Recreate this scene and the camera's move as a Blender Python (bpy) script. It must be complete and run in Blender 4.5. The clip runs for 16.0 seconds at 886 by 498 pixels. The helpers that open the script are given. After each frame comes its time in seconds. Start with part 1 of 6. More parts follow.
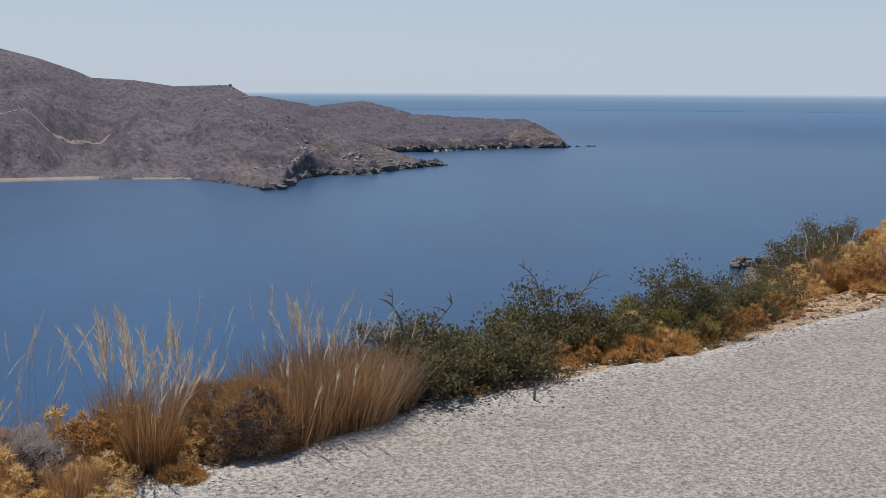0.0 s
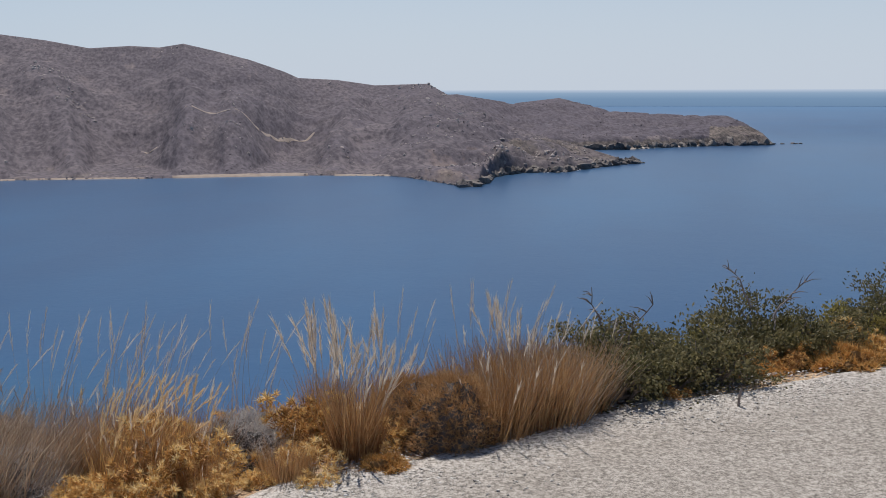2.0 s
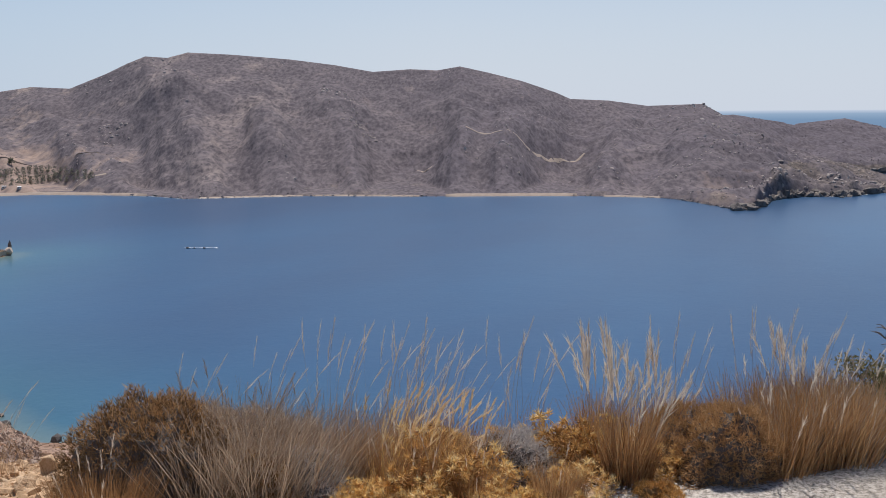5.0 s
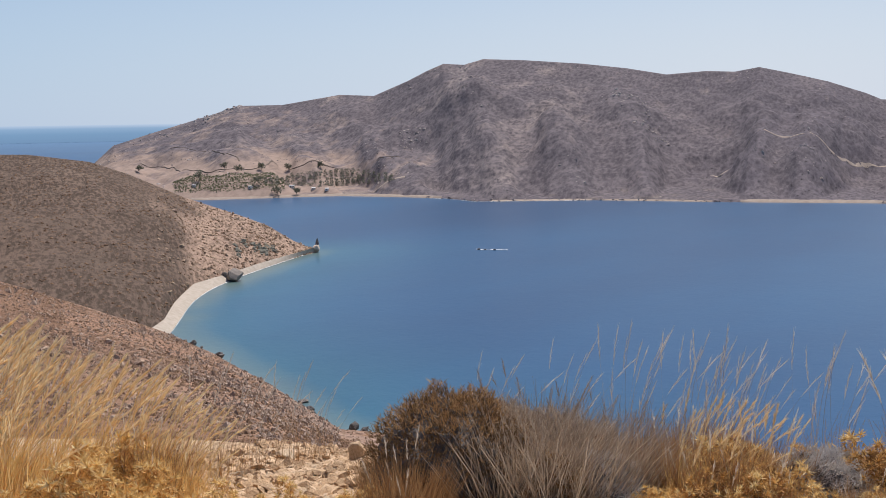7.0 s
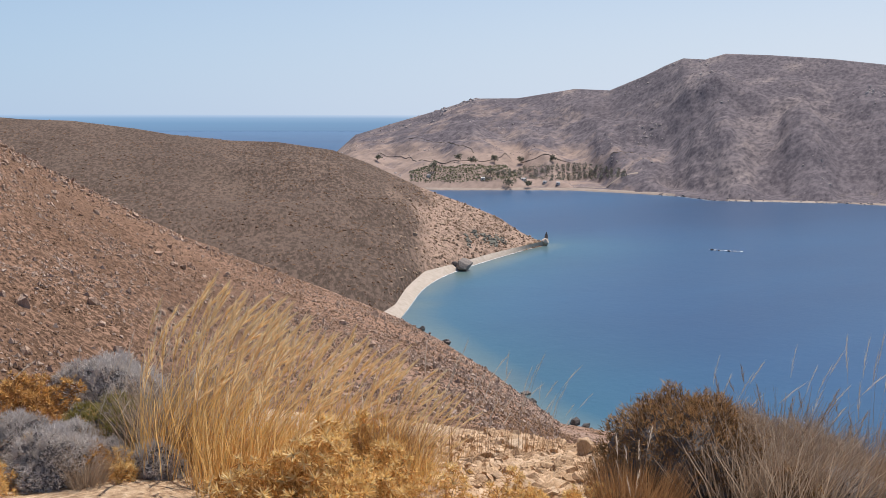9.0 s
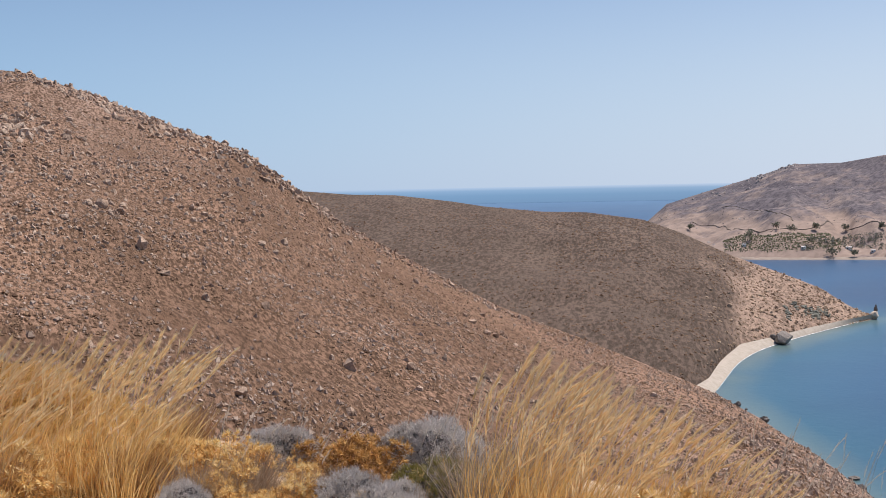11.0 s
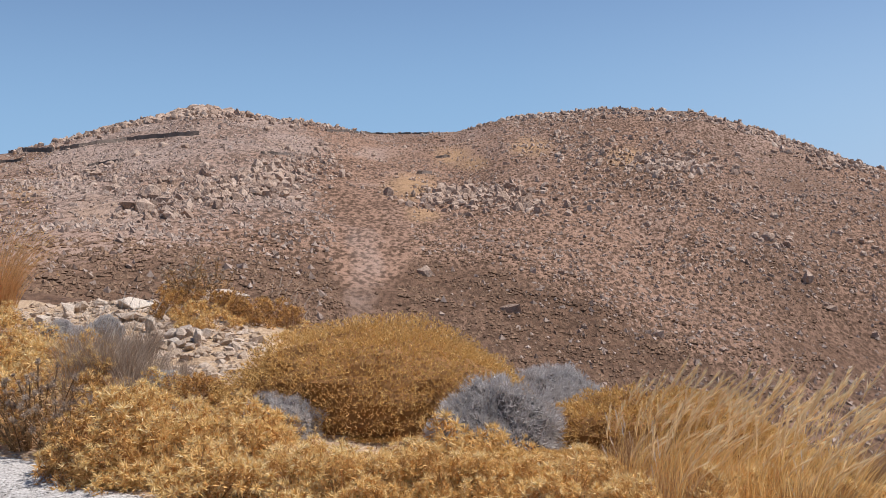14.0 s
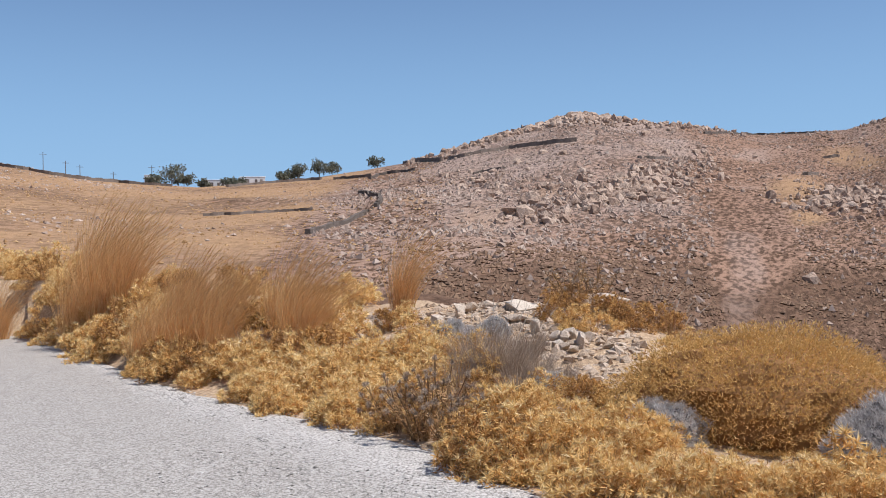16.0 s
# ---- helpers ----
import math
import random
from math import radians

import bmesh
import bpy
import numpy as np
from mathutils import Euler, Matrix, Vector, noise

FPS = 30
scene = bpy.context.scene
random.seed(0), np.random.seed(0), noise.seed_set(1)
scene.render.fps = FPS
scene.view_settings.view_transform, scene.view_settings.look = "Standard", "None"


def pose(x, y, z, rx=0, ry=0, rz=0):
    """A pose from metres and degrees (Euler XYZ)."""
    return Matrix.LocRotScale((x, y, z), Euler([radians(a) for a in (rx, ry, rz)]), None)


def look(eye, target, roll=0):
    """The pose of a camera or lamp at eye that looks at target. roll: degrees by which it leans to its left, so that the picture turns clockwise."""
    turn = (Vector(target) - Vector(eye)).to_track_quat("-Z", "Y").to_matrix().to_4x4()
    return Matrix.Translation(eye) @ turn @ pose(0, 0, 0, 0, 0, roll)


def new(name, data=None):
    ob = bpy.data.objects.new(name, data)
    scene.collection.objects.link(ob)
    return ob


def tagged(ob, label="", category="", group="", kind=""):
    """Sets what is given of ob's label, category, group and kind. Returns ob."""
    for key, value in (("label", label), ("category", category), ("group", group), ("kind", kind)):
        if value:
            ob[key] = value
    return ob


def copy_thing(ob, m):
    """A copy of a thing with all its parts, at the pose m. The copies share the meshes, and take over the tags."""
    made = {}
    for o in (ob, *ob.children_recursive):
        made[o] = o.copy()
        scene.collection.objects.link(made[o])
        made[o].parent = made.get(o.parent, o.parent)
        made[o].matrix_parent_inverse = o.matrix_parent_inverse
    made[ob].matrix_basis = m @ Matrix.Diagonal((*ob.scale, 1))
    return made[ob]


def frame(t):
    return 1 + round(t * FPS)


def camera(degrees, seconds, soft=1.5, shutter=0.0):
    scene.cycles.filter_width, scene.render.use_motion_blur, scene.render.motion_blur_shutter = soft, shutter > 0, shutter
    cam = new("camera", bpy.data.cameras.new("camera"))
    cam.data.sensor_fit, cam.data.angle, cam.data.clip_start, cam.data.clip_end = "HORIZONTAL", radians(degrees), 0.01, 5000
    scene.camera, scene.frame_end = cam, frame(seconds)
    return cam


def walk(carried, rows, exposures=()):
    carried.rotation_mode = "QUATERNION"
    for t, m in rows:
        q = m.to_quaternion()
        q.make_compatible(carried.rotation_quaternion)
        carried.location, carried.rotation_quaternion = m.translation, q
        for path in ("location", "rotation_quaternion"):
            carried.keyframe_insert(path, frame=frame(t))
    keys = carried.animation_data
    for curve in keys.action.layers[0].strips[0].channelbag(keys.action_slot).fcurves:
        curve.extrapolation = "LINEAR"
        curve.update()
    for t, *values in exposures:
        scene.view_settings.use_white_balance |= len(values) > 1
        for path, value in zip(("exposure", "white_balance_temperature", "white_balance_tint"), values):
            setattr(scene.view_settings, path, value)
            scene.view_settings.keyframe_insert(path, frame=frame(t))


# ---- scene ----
# ---------------------------------------------------------------- camera
# seconds, heading (degrees to the left of +y), pitch, roll; carried at arm's length by someone turning on the spot
EYE, ARM, SEA = 1.6, 0.2, -43.4
TURN = [
    (0.0, 0.01, -8.28, 0.33),
    (0.5, 3.50, -8.33, 0.28),
    (1.0, 5.71, -8.31, 0.21),
    (1.5, 6.85, -8.35, 0.08),
    (2.0, 10.44, -8.42, -0.19),
    (2.5, 13.17, -8.41, -0.38),
    (3.0, 14.96, -8.32, -0.40),
    (3.5, 18.72, -7.75, -0.26),
    (4.0, 21.60, -7.29, -0.04),
    (4.2, 22.00, -7.28, -0.16),
    (6.3, 33.35, -7.07, -0.53),
    (6.5, 35.05, -7.04, -0.67),
    (7.0, 40.17, -6.88, -0.88),
    (7.5, 42.53, -6.86, -0.69),
    (8.0, 45.72, -7.30, -0.66),
    (8.2, 47.05, -7.29, -0.26),
    (10.3, 64.50, -5.44, -1.26),
    (10.5, 66.72, -4.84, -1.23),
    (11.0, 68.91, -3.24, -1.12),
    (11.5, 73.09, -2.10, -0.92),
    (12.0, 78.64, -1.90, -1.07),
    (12.5, 82.35, -1.71, -1.18),
    (13.0, 86.41, -1.47, -1.30),
    (13.5, 94.71, -1.24, -1.27),
    (14.0, 103.33, -0.73, -1.26),
    (14.5, 108.10, -0.49, -1.13),
    (15.0, 114.41, -0.35, -1.49),
    (15.5, 121.81, -0.34, -1.60),
    (16.0, 123.20, -0.06, -1.13),
]


def heading(az):
    return Vector((-math.sin(radians(az)), math.cos(radians(az)), 0.0))


def view(az, pitch, roll):
    eye = heading(az) * ARM + Vector((0, 0, EYE))
    ahead = heading(az) * math.cos(radians(pitch)) + Vector((0, 0, math.sin(radians(pitch))))
    return look(eye, eye + ahead * 10, roll)


cam = camera(44.90, 16.0, soft=0.9)
walk(cam, [(t, view(a, p, r)) for t, a, p, r in TURN],
     exposures=[(0.0, -0.26, 6150, 13), (2.0, -0.17, 6200, 13), (4.0, -0.06, 6260, 14), (7.0, 0.05, 6320, 15), (8.0, 0.15, 6330, 15), (10.5, 0.15, 6330, 16), (11.0, 0.12, 6320, 16), (11.6, 0.03, 6280, 16), (13.0, 0.03, 6150, 15), (14.0, 0.08, 6000, 15), (16.0, 0.12, 5850, 14)])

# ---------------------------------------------------------------- light
SUN_AZ, SUN_EL = 20.0, 60.0
world = bpy.data.worlds.new("sky")
scene.world = world
world.use_nodes = True
wn = world.node_tree
wn.nodes.clear()
sky = wn.nodes.new("ShaderNodeTexSky")
sky.sky_type = "NISHITA"
sky.sun_disc = False
sky.sun_elevation = radians(SUN_EL)
sky.sun_rotation = radians(-SUN_AZ)
sky.altitude, sky.air_density, sky.dust_density, sky.ozone_density = 50, 1.0, 0.2, 2.8
bg = wn.nodes.new("ShaderNodeBackground")
bg.inputs["Strength"].default_value = 0.085
wout = wn.nodes.new("ShaderNodeOutputWorld")
# summer haze: the sky pales towards the horizon, most of all on the sun's side
wtc = wn.nodes.new("ShaderNodeTexCoord")
wsep = wn.nodes.new("ShaderNodeSeparateXYZ")
wn.links.new(wtc.outputs["Generated"], wsep.inputs[0])
wramp = wn.nodes.new("ShaderNodeMapRange")
wramp.interpolation_type = "SMOOTHERSTEP"
for k, val in zip(("From Min", "From Max", "To Min", "To Max"), (-0.05, 0.34, 1.0, 0.0)):
    wramp.inputs[k].default_value = val
wn.links.new(wsep.outputs[2], wramp.inputs[0])
wdot = wn.nodes.new("ShaderNodeVectorMath")
wdot.operation = "DOT_PRODUCT"
wdot.inputs[1].default_value = heading(SUN_AZ - 30)
wn.links.new(wtc.outputs["Generated"], wdot.inputs[0])
wside = wn.nodes.new("ShaderNodeMapRange")
for k, val in zip(("From Min", "From Max", "To Min", "To Max"), (-0.33, 0.82, 0.0, 1.0)):
    wside.inputs[k].default_value = val
wn.links.new(wdot.outputs["Value"], wside.inputs[0])
wamt = wn.nodes.new("ShaderNodeMapRange")
for k, val in zip(("From Min", "From Max", "To Min", "To Max"), (0.0, 1.0, 0.8, 0.95)):
    wamt.inputs[k].default_value = val
wn.links.new(wside.outputs[0], wamt.inputs[0])
wmul = wn.nodes.new("ShaderNodeMath")
wmul.operation = "MULTIPLY"
wn.links.new(wramp.outputs[0], wmul.inputs[0])
wn.links.new(wamt.outputs[0], wmul.inputs[1])
whaze = wn.nodes.new("ShaderNodeMix")
whaze.data_type = "RGBA"
whaze.inputs[6].default_value = (3.0, 5.4, 8.1, 1)
whaze.inputs[7].default_value = (7.2, 8.05, 8.85, 1)
wn.links.new(wside.outputs[0], whaze.inputs[0])
wmix = wn.nodes.new("ShaderNodeMix")
wmix.data_type = "RGBA"
wn.links.new(wmul.outputs[0], wmix.inputs[0])
wn.links.new(sky.outputs[0], wmix.inputs[6])
wn.links.new(whaze.outputs[2], wmix.inputs[7])
wn.links.new(wmix.outputs[2], bg.inputs[0])
wn.links.new(bg.outputs[0], wout.inputs[0])

sun = new("sun", bpy.data.lights.new("sun", "SUN"))
sun.data.energy, sun.data.angle, sun.data.color = 4.7, radians(0.53), (1.0, 0.93, 0.82)
sun_dir = heading(SUN_AZ) * math.cos(radians(SUN_EL)) + Vector((0, 0, math.sin(radians(SUN_EL))))
sun.matrix_world = look(sun_dir * 100, (0, 0, 0))


# ---------------------------------------------------------------- materials
def nodes(name):
    m = bpy.data.materials.new(name)
    m.use_nodes = True
    m.node_tree.nodes.clear()
    return m, m.node_tree


def ramp(nt, fac, stops):
    r = nt.nodes.new("ShaderNodeValToRGB")
    e = r.color_ramp.elements
    while len(e) < len(stops):
        e.new(0.5)
    for el, (p, c) in zip(e, stops):
        el.position, el.color = p, (*c, 1)
    nt.links.new(fac, r.inputs[0])
    return r.outputs[0]


def mixed(nt, fac, a, b, mode="MIX"):
    n = nt.nodes.new("ShaderNodeMix")
    n.data_type, n.blend_type = "RGBA", mode
    for s, v in ((n.inputs[0], fac), (n.inputs[6], a), (n.inputs[7], b)):
        if isinstance(v, (int, float)):
            s.default_value = v
        elif isinstance(v, tuple):
            s.default_value = (*v, 1)
        else:
            nt.links.new(v, s)
    return n.outputs[2]


def calc(nt, op, a, b=0.0, clamp=False):
    n = nt.nodes.new("ShaderNodeMath")
    n.operation, n.use_clamp = op, clamp
    for s, v in ((n.inputs[0], a), (n.inputs[1], b)):
        if isinstance(v, (int, float)):
            s.default_value = v
        else:
            nt.links.new(v, s)
    return n.outputs[0]


def noisy(nt, scale, detail=6, rough=0.6, vec=None, kind="noise", stretch=None, down=None):
    tc = nt.nodes.new("ShaderNodeTexCoord")
    v = vec or tc.outputs["Object"]
    if stretch:
        mp = nt.nodes.new("ShaderNodeMapping")
        mp.inputs["Scale"].default_value = stretch
        nt.links.new(v, mp.inputs[0])
        v = mp.outputs[0]
    if down is not None:
        mp = nt.nodes.new("ShaderNodeMapping")
        mp.vector_type = "TEXTURE"
        mp.inputs["Rotation"].default_value = (0, 0, radians(down))
        mp.inputs["Scale"].default_value = (1.0, 2.7, 1.0)
        nt.links.new(v, mp.inputs[0])
        v = mp.outputs[0]
    if kind == "noise":
        n = nt.nodes.new("ShaderNodeTexNoise")
        n.inputs["Detail"].default_value, n.inputs["Roughness"].default_value = detail, rough
    else:
        n = nt.nodes.new("ShaderNodeTexVoronoi")
        n.feature = kind
    n.inputs["Scale"].default_value = scale
    nt.links.new(v, n.inputs["Vector"])
    return n.outputs["Color" if kind == "color" else 0]


def finish(nt, colour, rough=0.9, bump=None, strength=0.4, dist=0.02, sheer=0.0, spec=0.3, metal=0.0):
    p = nt.nodes.new("ShaderNodeBsdfPrincipled")
    nt.links.new(colour, p.inputs["Base Color"])
    if isinstance(spec, float):
        p.inputs["Specular IOR Level"].default_value = spec
    else:
        nt.links.new(spec, p.inputs["Specular IOR Level"])
    p.inputs["Metallic"].default_value = metal
    if isinstance(rough, float):
        p.inputs["Roughness"].default_value = rough
    else:
        nt.links.new(rough, p.inputs["Roughness"])
    if bump is not None:
        b = nt.nodes.new("ShaderNodeBump")
        b.inputs["Strength"].default_value, b.inputs["Distance"].default_value = strength, dist
        nt.links.new(bump, b.inputs["Height"])
        nt.links.new(b.outputs[0], p.inputs["Normal"])
    out = nt.nodes.new("ShaderNodeOutputMaterial")
    last = p.outputs[0]
    if sheer:
        t = nt.nodes.new("ShaderNodeBsdfTranslucent")
        nt.links.new(colour, t.inputs[0])
        mx = nt.nodes.new("ShaderNodeMixShader")
        mx.inputs[0].default_value = sheer
        nt.links.new(last, mx.inputs[1])
        nt.links.new(t.outputs[0], mx.inputs[2])
        last = mx.outputs[0]
    nt.links.new(last, out.inputs[0])


def leafy(name, stops, sheer=0.35, rough=0.7, scale=9.0):
    """Plant matter: the hue changes from blade to blade and along clumps."""
    m, nt = nodes(name)
    g = nt.nodes.new("ShaderNodeNewGeometry")
    info = nt.nodes.new("ShaderNodeObjectInfo")
    n = noisy(nt, scale, 3)
    f = calc(nt, "ADD", calc(nt, "MULTIPLY", g.outputs["Random Per Island"], 0.6), calc(nt, "MULTIPLY", n, 0.55))
    f = calc(nt, "ADD", f, calc(nt, "MULTIPLY", calc(nt, "SUBTRACT", info.outputs["Random"], 0.5), 0.22), True)
    finish(nt, ramp(nt, f, stops), rough, sheer=sheer, spec=0.2)
    return m


def stony(name, stops, scale=2.0, bump=0.6, dist=0.05, rough=0.92, per=0.35):
    m, nt = nodes(name)
    g = nt.nodes.new("ShaderNodeNewGeometry")
    info = nt.nodes.new("ShaderNodeObjectInfo")
    n = noisy(nt, scale, 8, 0.65)
    f = calc(nt, "ADD", calc(nt, "MULTIPLY", n, 1.0), calc(nt, "MULTIPLY", calc(nt, "SUBTRACT", g.outputs["Random Per Island"], 0.5), per))
    f = calc(nt, "ADD", f, calc(nt, "MULTIPLY", calc(nt, "SUBTRACT", info.outputs["Random"], 0.5), per), True)
    finish(nt, ramp(nt, f, stops), rough, noisy(nt, scale * 6, 8, 0.7), bump, dist)
    return m


M_STRAW = leafy("dry straw", [(0.0, (0.50, 0.275, 0.085)), (0.5, (0.84, 0.55, 0.20)), (1.0, (0.95, 0.77, 0.42))], 0.48)
M_RUST = leafy("rusty dry grass", [(0.0, (0.20, 0.10, 0.046)), (0.5, (0.41, 0.235, 0.105)), (1.0, (0.64, 0.44, 0.23))], 0.3)
M_PLUME = leafy("pale seed heads", [(0.0, (0.60, 0.51, 0.39)), (0.6, (0.82, 0.74, 0.62)), (1.0, (0.92, 0.87, 0.77))], 0.35)
M_WHEAT = leafy("wheat-coloured seed heads", [(0.0, (0.80, 0.56, 0.26)), (0.6, (0.93, 0.74, 0.43)), (1.0, (0.97, 0.88, 0.64))], 0.48)
M_GOLD = leafy("golden dry leaves", [(0.0, (0.24, 0.11, 0.036)), (0.45, (0.60, 0.335, 0.10)), (1.0, (0.89, 0.62, 0.26))], 0.2)
M_CUSHION = leafy("ochre spiny twigs", [(0.0, (0.34, 0.18, 0.05)), (0.5, (0.70, 0.44, 0.145)), (1.0, (0.92, 0.70, 0.31))], 0.22)
M_BROWN = leafy("brown spiny twigs", [(0.0, (0.10, 0.056, 0.03)), (0.5, (0.22, 0.135, 0.065)), (1.0, (0.42, 0.275, 0.13))], 0.1)
M_TAWNY = leafy("tawny spiny twigs", [(0.0, (0.21, 0.112, 0.05)), (0.5, (0.45, 0.265, 0.115)), (1.0, (0.70, 0.48, 0.25))], 0.22)
M_FOX = leafy("fox-red dry grass", [(0.0, (0.42, 0.215, 0.08)), (0.5, (0.70, 0.41, 0.165)), (1.0, (0.88, 0.63, 0.32))], 0.3)
M_DRAB = leafy("drab dry stems", [(0.0, (0.20, 0.14, 0.095)), (0.5, (0.42, 0.32, 0.23)), (1.0, (0.68, 0.57, 0.44))], 0.25)
M_GREY = leafy("grey dead twigs", [(0.0, (0.31, 0.28, 0.255)), (0.5, (0.57, 0.53, 0.49)), (1.0, (0.80, 0.76, 0.72))], 0.2)
# bush cores: the shade between twigs is put into these dark colours
M_CORE = leafy("inner twigs darkened as shade", [(0.0, (0.13, 0.075, 0.03)), (1.0, (0.34, 0.20, 0.08))], 0.0, 0.95, 60.0)
M_ASH = leafy("grey inner twigs darkened as shade", [(0.0, (0.075, 0.066, 0.06)), (1.0, (0.20, 0.18, 0.165))], 0.0, 0.95, 40.0)
# painted shade inside the ochre bushes, and leaf colour of the rusty thistles
M_HAY = leafy("rusty straw and painted inner shade", [(0.0, (0.18, 0.09, 0.035)), (1.0, (0.42, 0.23, 0.085))], 0.15, 0.9, 20.0)
M_LEAF = leafy("small green leaves", [(0.0, (0.062, 0.060, 0.026)), (0.5, (0.15, 0.138, 0.062)), (1.0, (0.32, 0.27, 0.14))], 0.35, 0.6)
M_DEAD = leafy("weathered dead wood", [(0.0, (0.12, 0.09, 0.075)), (1.0, (0.36, 0.31, 0.27))], 0.0)
M_OLIVE = leafy("olive-green twigs", [(0.0, (0.13, 0.11, 0.032)), (0.5, (0.26, 0.225, 0.07)), (1.0, (0.43, 0.37, 0.13))], 0.35)
M_YELLOW = leafy("yellow dry bracts", [(0.0, (0.56, 0.32, 0.10)), (0.5, (0.86, 0.61, 0.24)), (1.0, (0.96, 0.86, 0.54))], 0.28)
# far scrub, its colours shifted to mauve-grey to imitate aerial haze
M_HEATH = leafy("heath greyed by painted haze", [(0.0, (0.085, 0.073, 0.083)), (0.5, (0.12, 0.104, 0.115)), (1.0, (0.165, 0.145, 0.152))], 0.0, 0.95, 0.05)
M_REED = leafy("green reeds", [(0.0, (0.13, 0.14, 0.085)), (1.0, (0.25, 0.25, 0.155))], 0.2)
M_ROCK = stony("tan schist rock", [(0.2, (0.27, 0.18, 0.115)), (0.5, (0.48, 0.355, 0.245)), (0.8, (0.68, 0.54, 0.40))], 3.0)
M_PALE = stony("pale broken rock", [(0.2, (0.42, 0.31, 0.21)), (0.5, (0.61, 0.48, 0.36)), (0.8, (0.75, 0.64, 0.51))], 5.0)
M_TAN = stony("tan broken schist", [(0.2, (0.42, 0.27, 0.15)), (0.5, (0.66, 0.46, 0.28)), (0.8, (0.80, 0.63, 0.44))], 5.0)
M_CHIP = stony("gravel chippings", [(0.2, (0.30, 0.28, 0.25)), (0.5, (0.56, 0.53, 0.48)), (0.8, (0.76, 0.73, 0.68))], 30.0, 0.3, 0.005, 0.9, 0.9)
M_CRAG = stony("grey-brown weathered boulders", [(0.2, (0.25, 0.167, 0.116)), (0.5, (0.445, 0.315, 0.226)), (0.8, (0.60, 0.455, 0.345))], 0.35, 0.8, 0.4)
M_FARROCK = stony("pale weathered rock", [(0.2, (0.21, 0.18, 0.17)), (0.5, (0.34, 0.29, 0.265)), (0.8, (0.47, 0.41, 0.37))], 0.2, 0.6, 0.3)
M_WALL = stony("dark field-wall stones", [(0.2, (0.09, 0.072, 0.058)), (0.8, (0.25, 0.20, 0.16))], 0.8, 0.8, 0.2)
M_COAST = stony("dark coastal rock", [(0.2, (0.085, 0.076, 0.072)), (0.5, (0.19, 0.168, 0.152)), (0.8, (0.32, 0.28, 0.24))], 0.12, 0.9, 1.0)
M_SCRUB = leafy("low phrygana scrub", [(0.0, (0.11, 0.068, 0.045)), (0.5, (0.195, 0.122, 0.077)), (1.0, (0.30, 0.19, 0.115))], 0.0, 0.95, 0.05)
M_TREE = leafy("olive foliage", [(0.0, (0.10, 0.105, 0.075)), (1.0, (0.23, 0.23, 0.165))], 0.3, 0.7, 0.4)
M_GROVE = leafy("grey-green olive leaves", [(0.0, (0.15, 0.15, 0.12)), (1.0, (0.29, 0.28, 0.225))], 0.2, 0.8, 0.4)
M_WHITE = stony("whitewashed wall", [(0.2, (0.70, 0.69, 0.66)), (0.8, (0.82, 0.81, 0.79))], 0.8, 0.2, 0.02)


def slope_material(name, soil, scrub, bare, spot=0.35, field=(0.44, 0.26, 0.11), relief=0.6, down=95.0, crisp=10.0):
    """Hillside: soil, scrub mottling and bare patches at three scales, with the covers marked on the mesh."""
    m, nt = nodes(name)
    big, mid, fine = noisy(nt, 0.012, 6, 0.6, down=down), noisy(nt, 0.06, 8, 0.65, down=down), noisy(nt, spot, 5, 0.7, down=down)
    dots = noisy(nt, spot * 0.75, kind="F1", down=down)

    def mask(layer, edge=0.55):
        at = nt.nodes.new("ShaderNodeAttribute")
        at.attribute_name = layer
        v = calc(nt, "SUBTRACT", calc(nt, "ADD", at.outputs["Fac"], calc(nt, "MULTIPLY", calc(nt, "SUBTRACT", mid, 0.5), 1.7)), edge)
        return calc(nt, "ADD", calc(nt, "MULTIPLY", v, 2.4), 0.25, True)
    def pied(dark, light, shift=0.0):
        """Two ground colours broken up by the grain."""
        f = calc(nt, "ADD", calc(nt, "MULTIPLY", fine, 0.85), calc(nt, "MULTIPLY", mid, 0.1))
        f = calc(nt, "ADD", f, calc(nt, "MULTIPLY", calc(nt, "SUBTRACT", dots, 0.42), 0.22))
        f = calc(nt, "ADD", f, calc(nt, "MULTIPLY", calc(nt, "SUBTRACT", noisy(nt, 0.03, 4, down=down), 0.5), 0.22))
        return mixed(nt, calc(nt, "MULTIPLY", calc(nt, "SUBTRACT", f, 0.49 + shift - 0.5 / crisp), crisp, True), dark, light)
    patch = calc(nt, "MULTIPLY", calc(nt, "SUBTRACT", calc(nt, "ADD", big, calc(nt, "MULTIPLY", mid, 0.5)), 0.76), 5.0, True)
    c = pied(scrub, mixed(nt, calc(nt, "MULTIPLY", patch, 0.7), soil, bare))
    c = mixed(nt, mask("heath"), c, pied(tuple(v * 0.95 for v in scrub), tuple(v * 1.65 for v in scrub), 0.0))
    c = mixed(nt, mask("field"), c, pied(tuple(v * 0.8 for v in field), tuple(v * 1.06 for v in field), -0.03))
    c = mixed(nt, mask("scree"), c, pied(tuple(v * 0.5 for v in bare), tuple(min(1, v * 1.0) for v in bare), -0.02))
    c = mixed(nt, mask("cliff"), c, ramp(nt, fine, [(0.35, (0.075, 0.066, 0.062)), (0.55, (0.19, 0.16, 0.14)), (0.72, (0.33, 0.27, 0.215))]))
    finish(nt, c, 0.97, calc(nt, "ADD", fine, mid), 0.8, relief, spec=0.1)
    return m


